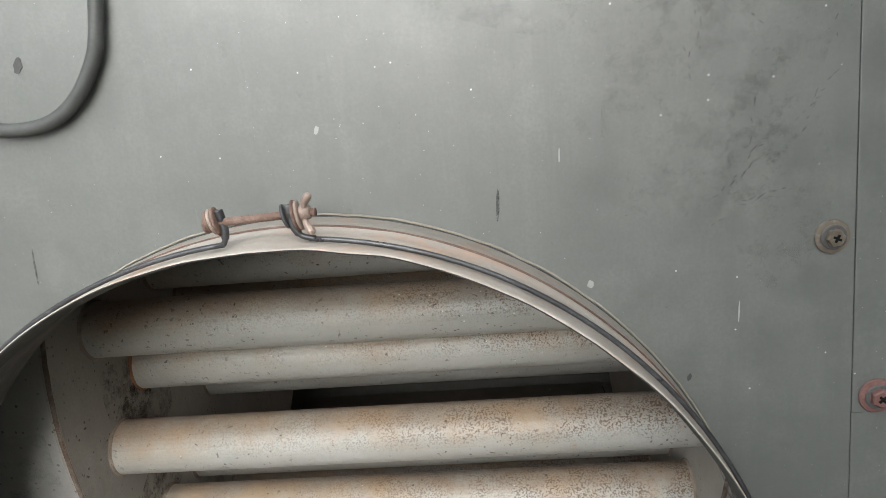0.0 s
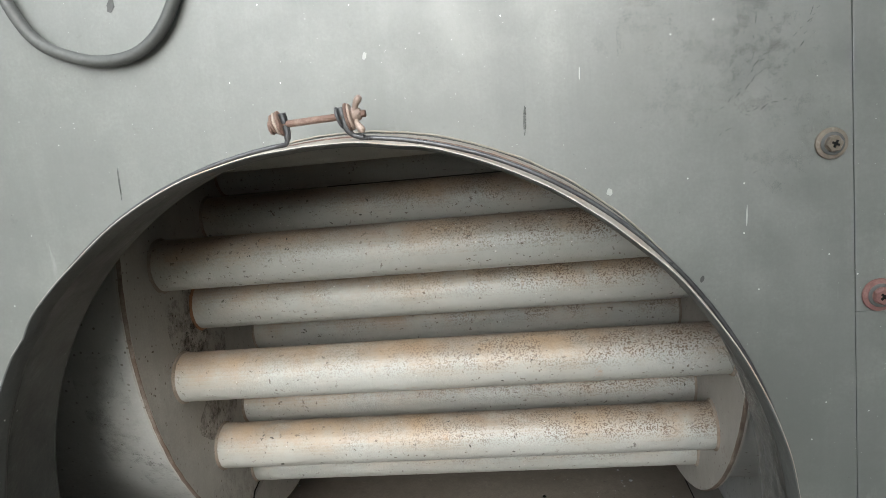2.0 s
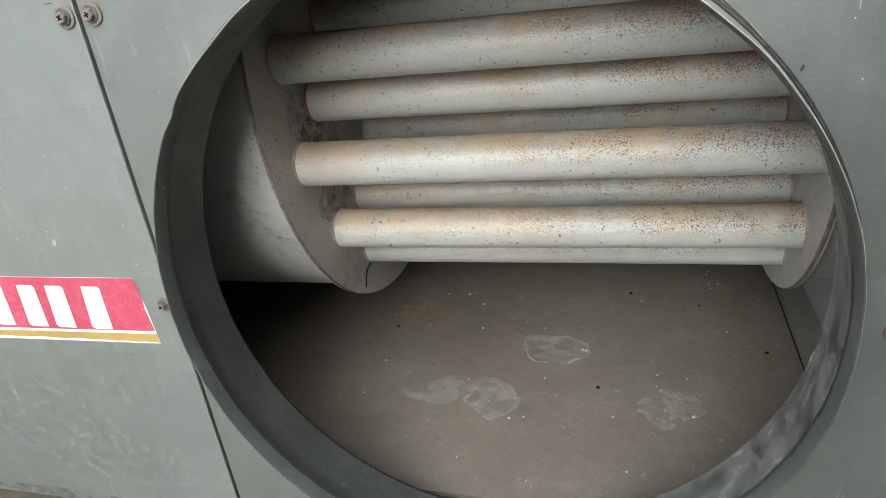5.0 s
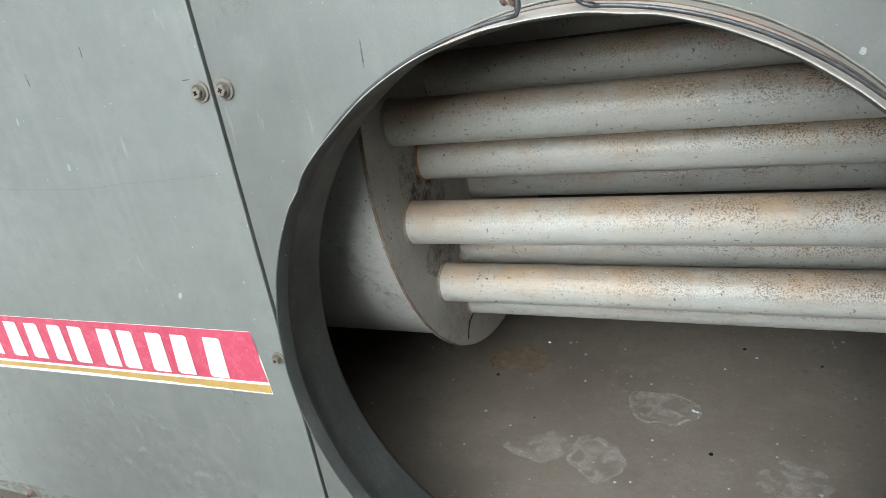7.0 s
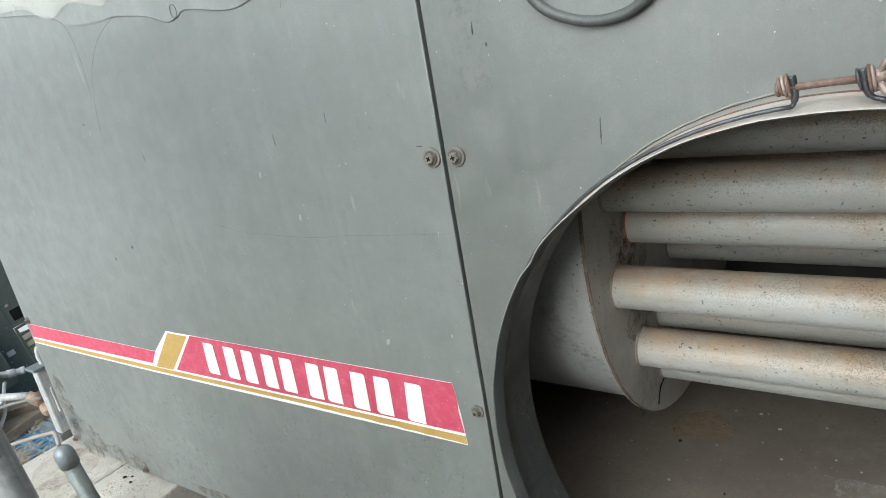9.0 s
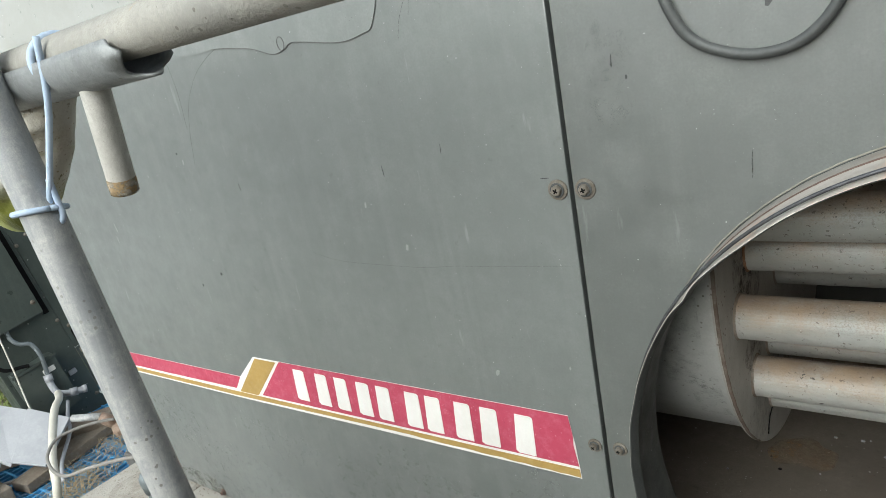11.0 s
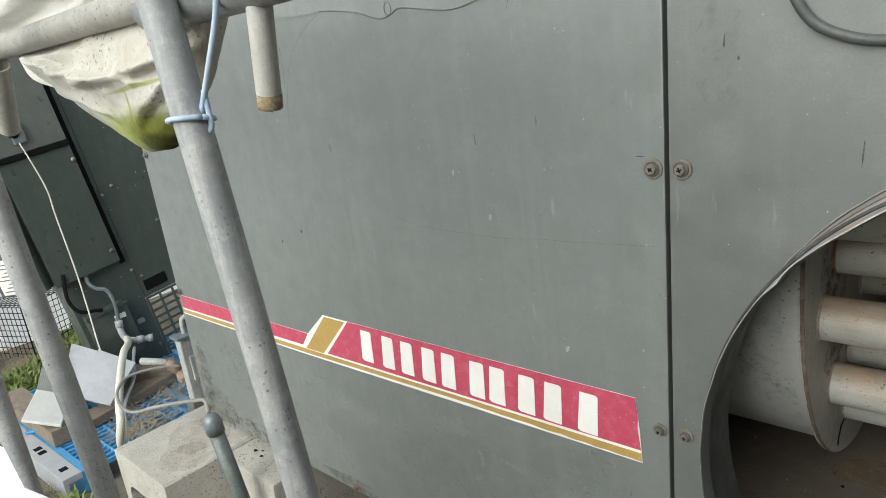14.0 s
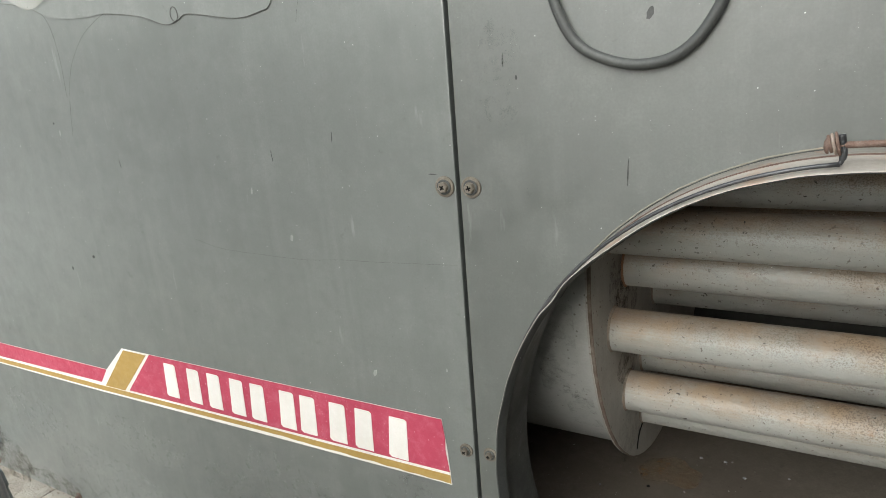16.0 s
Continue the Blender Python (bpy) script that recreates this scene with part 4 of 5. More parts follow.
def lifted_film():
    """Clear film, loose on the upper part of the door, with a curled lower edge."""
    low = smooth_path([(-1.16, 0, 1.27), (-1.0, 0, 1.262), (-0.90, 0, 1.256), (-0.806, 0, 1.255), (-0.698, 0, 1.243), (-0.640, 0, 1.230), (-0.615, 0, 1.220)], 6)
    rest = smooth_path([(-0.585, 0, 1.212), (-0.545, 0, 1.208), (-0.510, 0, 1.207), (-0.486, 0, 1.208), (-0.419, 0, 1.198), (-0.377, 0, 1.1845), (-0.352, 0, 1.187), (-0.333, 0, 1.192), (-0.262, 0, 1.180),
                        (-0.224, 0, 1.183), (-0.207, 0, 1.190), (-0.190, 0, 1.230), (-0.186, 0, 1.30)], 6)
    lines, low = (low, rest[17:]), low + rest
    bm = bmesh.new()
    a = [bm.verts.new((p.x, -0.0009, p.z)) for p in low]
    b = [bm.verts.new((p.x, -0.0009, max(p.z + 0.02, 1.30))) for p in low]
    c = [bm.verts.new((p.x, -0.0009, 1.74)) for p in low]
    for p, q in ((a, b), (b, c)):
        for k in range(len(low) - 1):
            bm.faces.new((p[k], p[k + 1], q[k + 1], q[k]))
    f = part("lifted_film", bm, MAT_FILM, heater, "hazy lifted film with a wavy edge")
    for line in lines:
        part("curled_edge", sweep([(p.x, -0.0010, p.z) for p in line], 0.00035, 6), MAT_LINER, f, "", True)
    part("curled_edge", sweep(smooth_path([(-0.176, -0.001, 1.168), (-0.168, -0.001, 1.19), (-0.150, -0.001, 1.215), (-0.156, -0.001, 1.19)], 6), 0.0003, 6), MAT_FAINT, f, "", True)
    for line in ([(-0.615, 0, 1.220), (-0.604, 0, 1.200), (-0.600, 0, 1.160), (-0.604, 0, 1.112)], [(-0.486, 0, 1.208), (-0.510, 0, 1.200), (-0.545, 0, 1.182), (-0.580, 0, 1.148), (-0.600, 0, 1.105), (-0.612, 0, 1.06)]):
        part("drip_line", sweep([(p.x, -0.0004, p.z) for p in smooth_path(line, 8)], 0.00035, 6), MAT_FAINT, f, "", True)
    part("curl", sweep([(-0.356 + 0.006 * math.cos(t), -0.002, 1.194 + 0.008 * math.sin(t)) for t in (math.tau * k / 14 for k in range(15))], 0.0004, 6), MAT_LINER, f, "", True)


lifted_film()


def crumpled_film():
    bm = bmesh.new()
    rows = []
    low = smooth_path([(-1.10, 0, 1.300), (-0.90, 0, 1.290), (-0.81, 0, 1.262), (-0.70, 0, 1.252), (-0.64, 0, 1.229), (-0.57, 0, 1.240), (-0.50, 0, 1.224), (-0.47, 0, 1.232), (-0.38, 0, 1.240), (-0.31, 0, 1.250), (-0.20, 0, 1.29)], 7)
    for p in low:
        rows.append([bm.verts.new((p.x + 0.004 * noise.noise(Vector((p.x * 30, k, 0))), -0.004 - 0.012 * abs(noise.noise(Vector((p.x * 16, k * 0.7, 3)))) * min(1, k + 0.3), p.z + (1.6 - p.z) * (k / 12) ** 1.5)) for k in range(13)])
    for p, q in zip(rows, rows[1:]):
        for k in range(12):
            bm.faces.new((p[k], p[k + 1], q[k + 1], q[k]))
    part("crumpled_film", bm, MAT_CLEAR, heater, "crumpled white translucent plastic film", True)


crumpled_film()
# ---- pipes, sheet and cord in front of the heater ----
RAIL_Y, RAIL_Z, RAIL_R = -0.40, 1.184, 0.0105
frame_rack = thing("pipe_rail", "horizontal galvanised pipe rail with a torn sleeve and hanging stubs", "pipe rail")
part("rail", hollow_pipe((-1.4, RAIL_Y, RAIL_Z + 0.012), (0.78, RAIL_Y, RAIL_Z - 0.004), RAIL_R), MAT_RAIL, frame_rack, "", True)


def sleeve():
    """A torn half-round sleeve under the rail."""
    bm, n = bmesh.new(), 16
    xs = [-0.150 + 0.165 * k / 12 for k in range(13)]
    rows = []
    for i, x in enumerate(xs):
        ring = []
        for r in (0.0125, 0.0140):
            for k in range(n + 1):
                t = math.pi * (0.92 + 1.16 * k / n)
                tear = 0.010 * noise.noise(Vector((k * 0.45, r * 20, 1.7))) if i == 12 else 0.0
                ring.append(bm.verts.new((x + tear, RAIL_Y + r * math.cos(t), RAIL_Z - 0.003 + r * 1.05 * math.sin(t))))
        rows.append(ring)
    m = n + 1
    for p, q in zip(rows, rows[1:]):
        for k in range(n):
            bm.faces.new((p[k], p[k + 1], q[k + 1], q[k]))
            bm.faces.new((p[m + k], q[m + k], q[m + k + 1], p[m + k + 1]))
        for k in (0, n):
            bm.faces.new((p[k], q[k], q[m + k], p[m + k]))
    for p in (rows[0], rows[-1]):
        for k in range(n):
            bm.faces.new((p[k], p[k + 1], p[m + k + 1], p[m + k]))
    return part("sleeve", bm, MAT_SLEEVE, frame_rack, "dull torn metal sleeve", True)


sleeve()
for x, y, z, top, wide in ((-0.0515, -0.394, 1.1165, -0.0335, 0.0070), (0.2968, -0.392, 1.1348, 0.2968, 0.0098), (0.3467, -0.385, 1.1160, 0.3467, 0.0092), (-0.556, -0.390, 1.113, -0.490, 0.0105)):
    stub = part("stub", hollow_pipe((x, y, z), (top, RAIL_Y, RAIL_Z - 0.008), wide), MAT_STUB, frame_rack, "pale pipe stub with an open end", True)
    if x < -0.5 or x > 0.2:
        continue
    foot, up = Vector((x, y, z)), (Vector((top, RAIL_Y, RAIL_Z - 0.008)) - Vector((x, y, z))).normalized()
    u = up.orthogonal().normalized()
    w = up.cross(u)
    part("rusty_rim", lathe([(0.0002, wide - 0.0014), (-0.0004, wide - 0.0010), (-0.0004, wide + 0.0001), (0.004, wide + 0.0002), (0.008, wide + 0.0002)], 28, lambda s, r, t: foot + up * s + r * (math.cos(t) * u + math.sin(t) * w),
                             wobble=None), MAT_TAN, stub, "tan rusty end", True)
part("drop", lathe([(-0.0034, 0.0001), (-0.0033, 0.0005), (-0.0029, 0.0011), (-0.0022, 0.0015), (-0.0012, 0.0017), (-0.0002, 0.0016), (0.001, 0.0012), (0.002, 0.0008), (0.003, 0.0004)], 28, lambda s, r, t: Vector((0.2893 + r * math.cos(t), -0.396 + r * math.sin(t), 1.1325 + s))),
     MAT_DROP, frame_rack, "hanging water drop", True)
part("support_leg", hollow_pipe((0.76, RAIL_Y - 0.012, GROUND), (0.76, RAIL_Y - 0.012, 1.25), 0.0105), MAT_GALV, frame_rack, "", True)


def pipe(name, a, b, r, label, material=MAT_GALV, group=""):
    t = thing(name, label, "pipe", group)
    part("tube", hollow_pipe(a, b, r, seg=28), material, t, "", True)
    return t


pipe("pipe_post", (-0.036, -0.378, 0.10), (-0.1195, -0.438, 1.56), 0.0106, "scuffed galvanised pipe post tied to the rail", group="posts")
pipe("pipe_post", (-0.325, -0.430, 0.10), (-0.332, -0.490, 1.45), 0.0098, "galvanised pipe post beside the plastic sheet", group="posts")
pipe("pipe_post", (-0.505, -0.480, 0.10), (-0.505, -0.492, 1.45), 0.0100, "galvanised pipe post further along the rail", group="posts")


def cord():
    c = thing("tie_cord", "pale blue cord tied round a pipe post and the rail", "cord")
    part("strand", sweep(smooth_path([(-0.046, -0.4125, 1.195), (-0.0555, -0.4130, 1.168), (-0.0725, -0.4150, 1.140), (-0.0830, -0.4170, 1.122), (-0.0890, -0.4185, 1.111), (-0.0860, -0.4165, 1.1065), (-0.0825, -0.4145, 1.110),
                                      (-0.0815, -0.4150, 1.120), (-0.0800, -0.4160, 1.130)], 8), 0.0017, 10), MAT_ROPE, c, "", True)
    ring = [(-0.0942 + 0.0126 * math.cos(t), -0.4198 + 0.0126 * math.sin(t), 1.1145 + 0.002 * math.cos(t + 1)) for t in (math.tau * k / 28 for k in range(29))]
    part("ring", sweep(ring, 0.0016, 10), MAT_ROPE, c, "", True)
    part("strand", sweep([(-0.057 + 0.0125 * math.cos(t) * 0.2, RAIL_Y + 0.0127 * math.cos(t), RAIL_Z + 0.0127 * math.sin(t)) for t in (math.tau * k / 24 for k in range(25))], 0.0019, 8), MAT_ROPE, c, "", True)


cord()


def pouch():
    """Plastic sheet rolled on the rail and sagging below it, with algae in the low fold."""
    t = thing("plastic_sheet", "dirty white plastic sheet sagging from the rail, green with algae", "plastic sheet")
    nu, nv = 190, 120
    low = [(-0.47, 1.178), (-0.435, 1.171), (-0.40, 1.150), (-0.36, 1.131), (-0.325, 1.115), (-0.28, 1.099), (-0.24, 1.088), (-0.21, 1.090), (-0.19, 1.101), (-0.155, 1.124), (-0.112, 1.165), (-0.105, 1.172)]
    def floor_z(x):
        for (a, b), (c, d) in zip(low, low[1:]):
            if x <= c:
                k = (x - a) / (c - a)
                return b + (d - b) * k
        return low[-1][1]
    # pulled creases: the plastic stands proud on one side of each line
    creases = [((-0.43, 1.179), (-0.32, 1.159), 0.006, 0.020), ((-0.32, 1.159), (-0.185, 1.143), 0.007, 0.014), ((-0.275, 1.142), (-0.185, 1.146), -0.006, 0.014), ((-0.185, 1.146), (-0.125, 1.152), -0.006, 0.016),
               ((-0.43, 1.176), (-0.385, 1.142), 0.006, 0.014), ((-0.233, 1.139), (-0.243, 1.120), -0.004, 0.010), ((-0.148, 1.140), (-0.195, 1.117), 0.005, 0.012), ((-0.40, 1.176), (-0.20, 1.168), 0.004, 0.012), ((-0.345, 1.140), (-0.26, 1.118), -0.004, 0.016)]
    def proud(x, z):
        total = 0.0
        for (ax, az), (bx, bz), high, wide in creases:
            dx, dz = bx - ax, bz - az
            n = math.hypot(dx, dz)
            along = ((x - ax) * dx + (z - az) * dz) / n / n
            across = ((x - ax) * dz - (z - az) * dx) / n * math.copysign(1, high) + 0.002 * noise.noise(Vector((x * 40, z * 40, high * 900)))
            ends = max(0.0, 1 - (max(-along, along - 1, 0.0) * n / 0.03)) * (1 if 0 < along < 1 else 0.7)
            if across > -0.002:
                total += 1.7 * abs(high) * ends * min(1.0, (across + 0.002) / 0.0035) * math.exp(-max(across, 0) / wide)
        return total
    bm = bmesh.new()
    rows = []
    for i in range(nu + 1):
        x = -0.47 + 0.365 * i / nu
        deep = max(RAIL_Z - floor_z(x), 0.008)
        row = []
        for j in range(nv + 1):
            k = j / nv
            a = k * math.tau * 0.94 + 0.2
            down = 0.5 - 0.5 * math.cos(a)
            z = RAIL_Z + 0.008 - (deep + 0.008) * down
            front = math.sin(a)
            r = 1.0 + 0.35 * noise.noise(Vector((x * 8, z * 12, math.copysign(4.0, front))))
            y = RAIL_Y + 0.02 - front * (0.008 + 0.15 * deep) * r - (proud(x, z) * min(1.0, deep / 0.03) * min(1.0, 3 * front) if front > 0 else 0.0)
            row.append(bm.verts.new((x, y + 0.0012 * noise.noise(Vector((x * 60, z * 60, 3))), z)))
        rows.append(row)
    for p, q in zip(rows, rows[1:]):
        for k in range(nv):
            bm.faces.new((p[k], p[k + 1], q[k + 1], q[k]))
    part("fold", bm, MAT_ALGAE, t, "", True)
    # upper sheet behind the rail
    bm = bmesh.new()
    rows = []
    for i in range(120):
        x = -1.30 + 1.18 * i / 119
        low_z = 1.190 + max(0.0, x + 0.30) * 0.25 + 0.004 * noise.noise(Vector((x * 14, 0, 5)))
        rows.append([bm.verts.new((x, -0.392 - 0.022 * (k / 30) + 0.016 * (1 - min(1.0, 2.0 * abs(noise.noise(Vector((x * 2.5, k * 0.16 - x * 2, 9)))))) + 0.007 * (1 - min(1.0, 2.0 * abs(noise.noise(Vector((x * 3, k * 0.34 + x * 4, 3)))))),
                                   low_z + (1.29 - low_z) * k / 30)) for k in range(31)])
    for p, q in zip(rows, rows[1:]):
        for k in range(30):
            bm.faces.new((p[k], p[k + 1], q[k + 1], q[k]))
    part("upper_sheet", bm, MAT_TARP, t, "pale translucent upper sheet", True)
    return t


pouch()


def low_sheet():
    t = thing("ground_sheet", "white plastic sheet heaped by the pipe posts", "plastic sheet")
    bm = bmesh.new()
    a, d = Vector((-0.271, -0.543, 0.917)), Vector((0.0155, 0.013, -0.029))
    rows = []
    for i in range(25):
        p = a + d * (i / 4 - 3) * (2.0 if i > 12 else 1.0)
        rows.append([bm.verts.new(p + Vector((-0.03 * k + 0.01 * noise.noise(Vector((i * 0.4, k, 0))), -0.02 * k + 0.012 * noise.noise(Vector((i * 0.5, k, 4))), -0.09 * k + 0.006 * noise.noise(Vector((i * 0.8, 0, 2)))))) for k in range(9)])
    for p, q in zip(rows, rows[1:]):
        for k in range(8):
            bm.faces.new((p[k], p[k + 1], q[k + 1], q[k]))
    for v in bm.verts:
        v.co.z = max(v.co.z, GROUND + 0.01)
    part("fold", bm, MAT_SHEET, t, "", True)


low_sheet()

# ---- concrete slabs, capped pipe ----
def slab(x0, x1, y0, y1, z1, label, holes=()):
    t = thing("concrete_block", label, "block", "blocks under the heater")
    bm = box((x0, y0, GROUND - 0.02), (x1, y1, z1), 0.005)
    bmesh.ops.subdivide_edges(bm, edges=bm.edges, cuts=6, use_grid_fill=True)
    for v in bm.verts:
        v.co += 0.0022 * Vector((noise.noise(v.co * 25), noise.noise(v.co * 25 + Vector((9, 0, 0))), 0.5 * noise.noise(v.co * 25 + Vector((0, 9, 0)))))
    body = part("body", bm, MAT_CONCRETE, t)
    for x, y, r in holes:
        part("pit", lathe([(0.0005, r), (0.001, r * 0.5), (0.0008, 0.0005)], 10, lambda s, q, a: Vector((x + q * math.cos(a), y + q * math.sin(a) * 0.7, z1 + 0.001 + s)), wobble=lambda s, a: r * 0.2 * math.sin(3 * a)), MAT_BLACK, body)
    return t


channel = thing("concrete_block", "pale rough concrete channel block under the heater corner", "block", "blocks under the heater")
arch = [(-1.205 + 0.03 - 0.03 * math.cos(a), 0.262 + 0.03 * math.sin(a)) for a in (math.pi / 2 * k / 6 for k in range(7))] + [(-1.045 + 0.03 * math.sin(a), 0.262 + 0.03 * math.cos(a)) for a in (math.pi / 2 * k / 6 for k in range(7))]
bm = plate([(-1.235, GROUND - 0.02), (-1.236, 0.366), (-1.230, 0.372), (-0.990, 0.372), (-0.985, 0.367), (-0.985, GROUND - 0.02), (-1.015, GROUND - 0.02), *arch[::-1], (-1.205, GROUND - 0.02)], -0.20, 0.30)
body = part("body", bm, MAT_CONCRETE, channel)
for x, y, w, d, m in ((-1.10, -0.06, 0.15, 0.16, MAT_SILT), (-1.05, -0.12, 0.12, 0.10, MAT_SILT), (-1.16, 0.03, 0.10, 0.14, MAT_SILT)):
    bm = bmesh.new()
    bm.faces.new([bm.verts.new((x + w / 2 * q * math.cos(a), y + d / 2 * q * math.sin(a), 0.3726)) for a in (math.tau * k / 30 for k in range(30)) for q in (1 + 0.3 * noise.noise(Vector((math.cos(a) * 1.4 + x * 20, math.sin(a) * 1.4, y * 9))),)])
    part("silt_stain", bm, m, body)
slab(-0.980, -0.79, -0.072, 0.30, 0.3695, "grey concrete block with small pits under the heater", ((-0.93, -0.02, 0.006), (-0.915, -0.012, 0.004), (-0.90, -0.025, 0.005)))
slab(0.2, 0.74, 0.05, 0.9, 0.318, "grey concrete footing under the heater end")
slab(-0.9, 0.15, 0.32, 0.9, 0.318, "grey concrete footing under the heater middle")


def capped_pipe():
    t = thing("capped_pipe", "dull grey upright pipe with a domed cap", "pipe")
    a, b = Vector((-0.835, -0.090, GROUND)), Vector((-0.845, -0.132, 0.524))
    part("tube", sweep([a, b], 0.0145, 28), MAT_OLDPIPE, t, "", True)
    d = (b - a).normalized()
    u, w = d.orthogonal().normalized(), d.cross(d.orthogonal().normalized())
    prof = [(-0.020, 0.0152), (-0.020, 0.0168), (0.002, 0.0175), (0.011, 0.0160), (0.018, 0.0112), (0.0215, 0.0055), (0.0225, 0.0003)]
    part("cap", lathe(prof, 28, lambda s, r, k: b + d * s + r * (math.cos(k) * u + math.sin(k) * w)), MAT_GALV_D, t, "rounded grey cap", True)


capped_pipe()


def rod(name, label, category, pts, r, material, steps=8, part_name="hose"):
    t = thing(name, label, category)
    part(part_name, sweep(smooth_path(pts, steps), r, 14), material, t, "", True)
    return t


rod("grey_hose", "thin grey hose looping over the concrete block", "hose",
    [(-0.846, -0.134, 0.548), (-0.870, -0.126, 0.562), (-0.933, -0.118, 0.540), (-0.996, -0.12, 0.519), (-1.102, -0.137, 0.485), (-1.168, -0.159, 0.464), (-1.225, -0.162, 0.462), (-1.270, -0.152, 0.475), (-1.300, -0.128, 0.484),
     (-1.319, -0.100, 0.486), (-1.315, -0.060, 0.485), (-1.300, -0.015, 0.478), (-1.290, 0.012, 0.470)], 0.0036, MAT_DULLHOSE)
rod("cream_hose", "cream plastic drain hose running down to the pallet", "hose",
    [(-2.02, 0.150, 0.325), (-1.90, 0.11, 0.375), (-1.788, 0.073, 0.398), (-1.714, 0.03, 0.403), (-1.613, -0.025, 0.386), (-1.506, -0.081, 0.358), (-1.46, -0.105, 0.32), (-1.47, -0.115, 0.27), (-1.53, -0.10, 0.205)], 0.0105, MAT_HOSE)
rod("thin_tube", "thin grey plastic tube beside the drain hose", "hose", [(-2.0, 0.159, 0.300), (-1.93, 0.12, 0.28), (-1.85, 0.084, 0.262), (-1.75, 0.006, 0.235), (-1.68, -0.03, 0.21)], 0.0055, MAT_PALE)
rod("white_wire", "thin white wire hanging down to the planks", "wire",
    [(-2.060, 0.010, 1.060), (-2.052, 0.030, 0.98), (-2.045, 0.050, 0.88), (-2.03, 0.049, 0.794), (-2.0, 0.051, 0.604), (-1.97, 0.044, 0.411), (-1.92, 0.025, 0.285), (-1.87, -0.032, 0.2)], 0.0024, MAT_HOSE, 8, "wire")


# ---- valve post beside the heater corner ----
def valve_post():
    t = thing("valve_post", "grey steel bracket post with copper fittings by the heater corner", "bracket")
    part("channel", box((-1.268, 0.006, 0.385), (-1.240, 0.036, 0.552), 0.003), MAT_GALV, t)
    part("flange", box((-1.276, -0.002, 0.5525), (-1.232, 0.044, 0.560), 0.002), MAT_GALV_D, t)
    part("cover", box((-1.2395, 0.018, 0.44), (-1.234, 0.050, 0.505), 0.002), MAT_GALV, t, "pale cover plate")
    part("foot", box((-1.28, 0.0, 0.10), (-1.238, 0.045, 0.3845), 0.003), MAT_LINER, t)
    part("bent_tube", sweep(smooth_path([(-1.254, 0.028, 0.558), (-1.254, 0.028, 0.585), (-1.245, 0.034, 0.603), (-1.19, 0.06, 0.615), (-1.166, 0.065, 0.615)], 6), 0.006, 12), MAT_GALV, t, "", True)
    c = part("coupling", sweep([(-1.335, 0.000, 0.475), (-1.325, 0.012, 0.460), (-1.315, 0.020, 0.445)], [0.012, 0.015, 0.012], 14), MAT_COPPER, t, "copper coupling", True)
    part("union", sweep([(-1.315, 0.020, 0.448), (-1.308, 0.022, 0.430), (-1.305, 0.022, 0.418)], [0.013, 0.017, 0.012], 8), MAT_COPPER, c, "", False)
    part("copper_tube", sweep(smooth_path([(-1.315, 0.02, 0.445), (-1.29, 0.02, 0.45), (-1.262, 0.02, 0.455)], 6), 0.006, 12), MAT_COPPER, t, "", True)
    part("grey_pipe", sweep([(-1.335, 0.002, 0.474), (-1.40, -0.035, 0.478)], 0.009, 12), MAT_GALV, t, "", True)


valve_post()


# ---- dark green unit behind ----
CAB = Matrix.Translation((-2.1, 0.15, 0.2)) @ pose(0, 0, 0, 8, 0, 0)
unit = thing("outdoor_unit", "dark green sheet-metal outdoor unit with slotted vent", "machine")


def cab_box(name, n0, n1, u0, u1, v0, v1, material=MAT_GREEN, parent=None, label="", bevel=0.003):
    bm = box((n0, u0, v0), (n1, u1, v1), bevel)
    bmesh.ops.transform(bm, matrix=CAB, verts=bm.verts)
    return part(name, bm, material, parent or unit, label)


cab_box("lower_body", -0.10, 0.0, -0.075, 0.155, -0.05, 1.35)
cab_box("side_body", -0.05, 0.0, 0.1555, 1.2, 0.206, 1.35)
cab_box("rear_body", -0.05, 0.0, 0.31, 1.2, -0.06, 0.2055)
cab_box("upper_box", -0.55, 0.03, -0.095, 0.120, 0.377, 0.795, label="dark green upper housing")
cab_box("top_box", -0.55, 0.035, -0.11, 0.118, 0.812, 1.30, MAT_GREEN_LIT, label="dark green top housing with latch")
cab_box("ledge", -0.55, 0.038, -0.11, 0.120, 0.7955, 0.8115, MAT_BLACK)
cab_box("latch", 0.0355, 0.045, -0.03, 0.01, 0.84, 0.90, MAT_GALV_D)
cab_box("gap_strip", 0.0005, 0.006, 0.124, 0.142, 0.36, 1.2, MAT_BLACK)
cab_box("vent_opening", 0.0005, 0.002, 0.170, 0.252, 0.228, 0.267, MAT_BLACK, label="black rectangular opening")
lid = cab_box("junction_box", 0.0005, 0.045, -0.06, 0.075, 0.05, 0.245, label="dark green junction box")
cab_box("lid_edge", 0.0455, 0.05, -0.065, 0.080, 0.235, 0.247, MAT_GREEN, lid)
cab_box("tag", 0.0455, 0.0475, 0.020, 0.058, 0.195, 0.212, MAT_WHITE, lid, "small white printed tag")
cab_box("tag", 0.0008, 0.003, 0.096, 0.122, 0.128, 0.146, MAT_PALE, unit, "small pale printed tag")


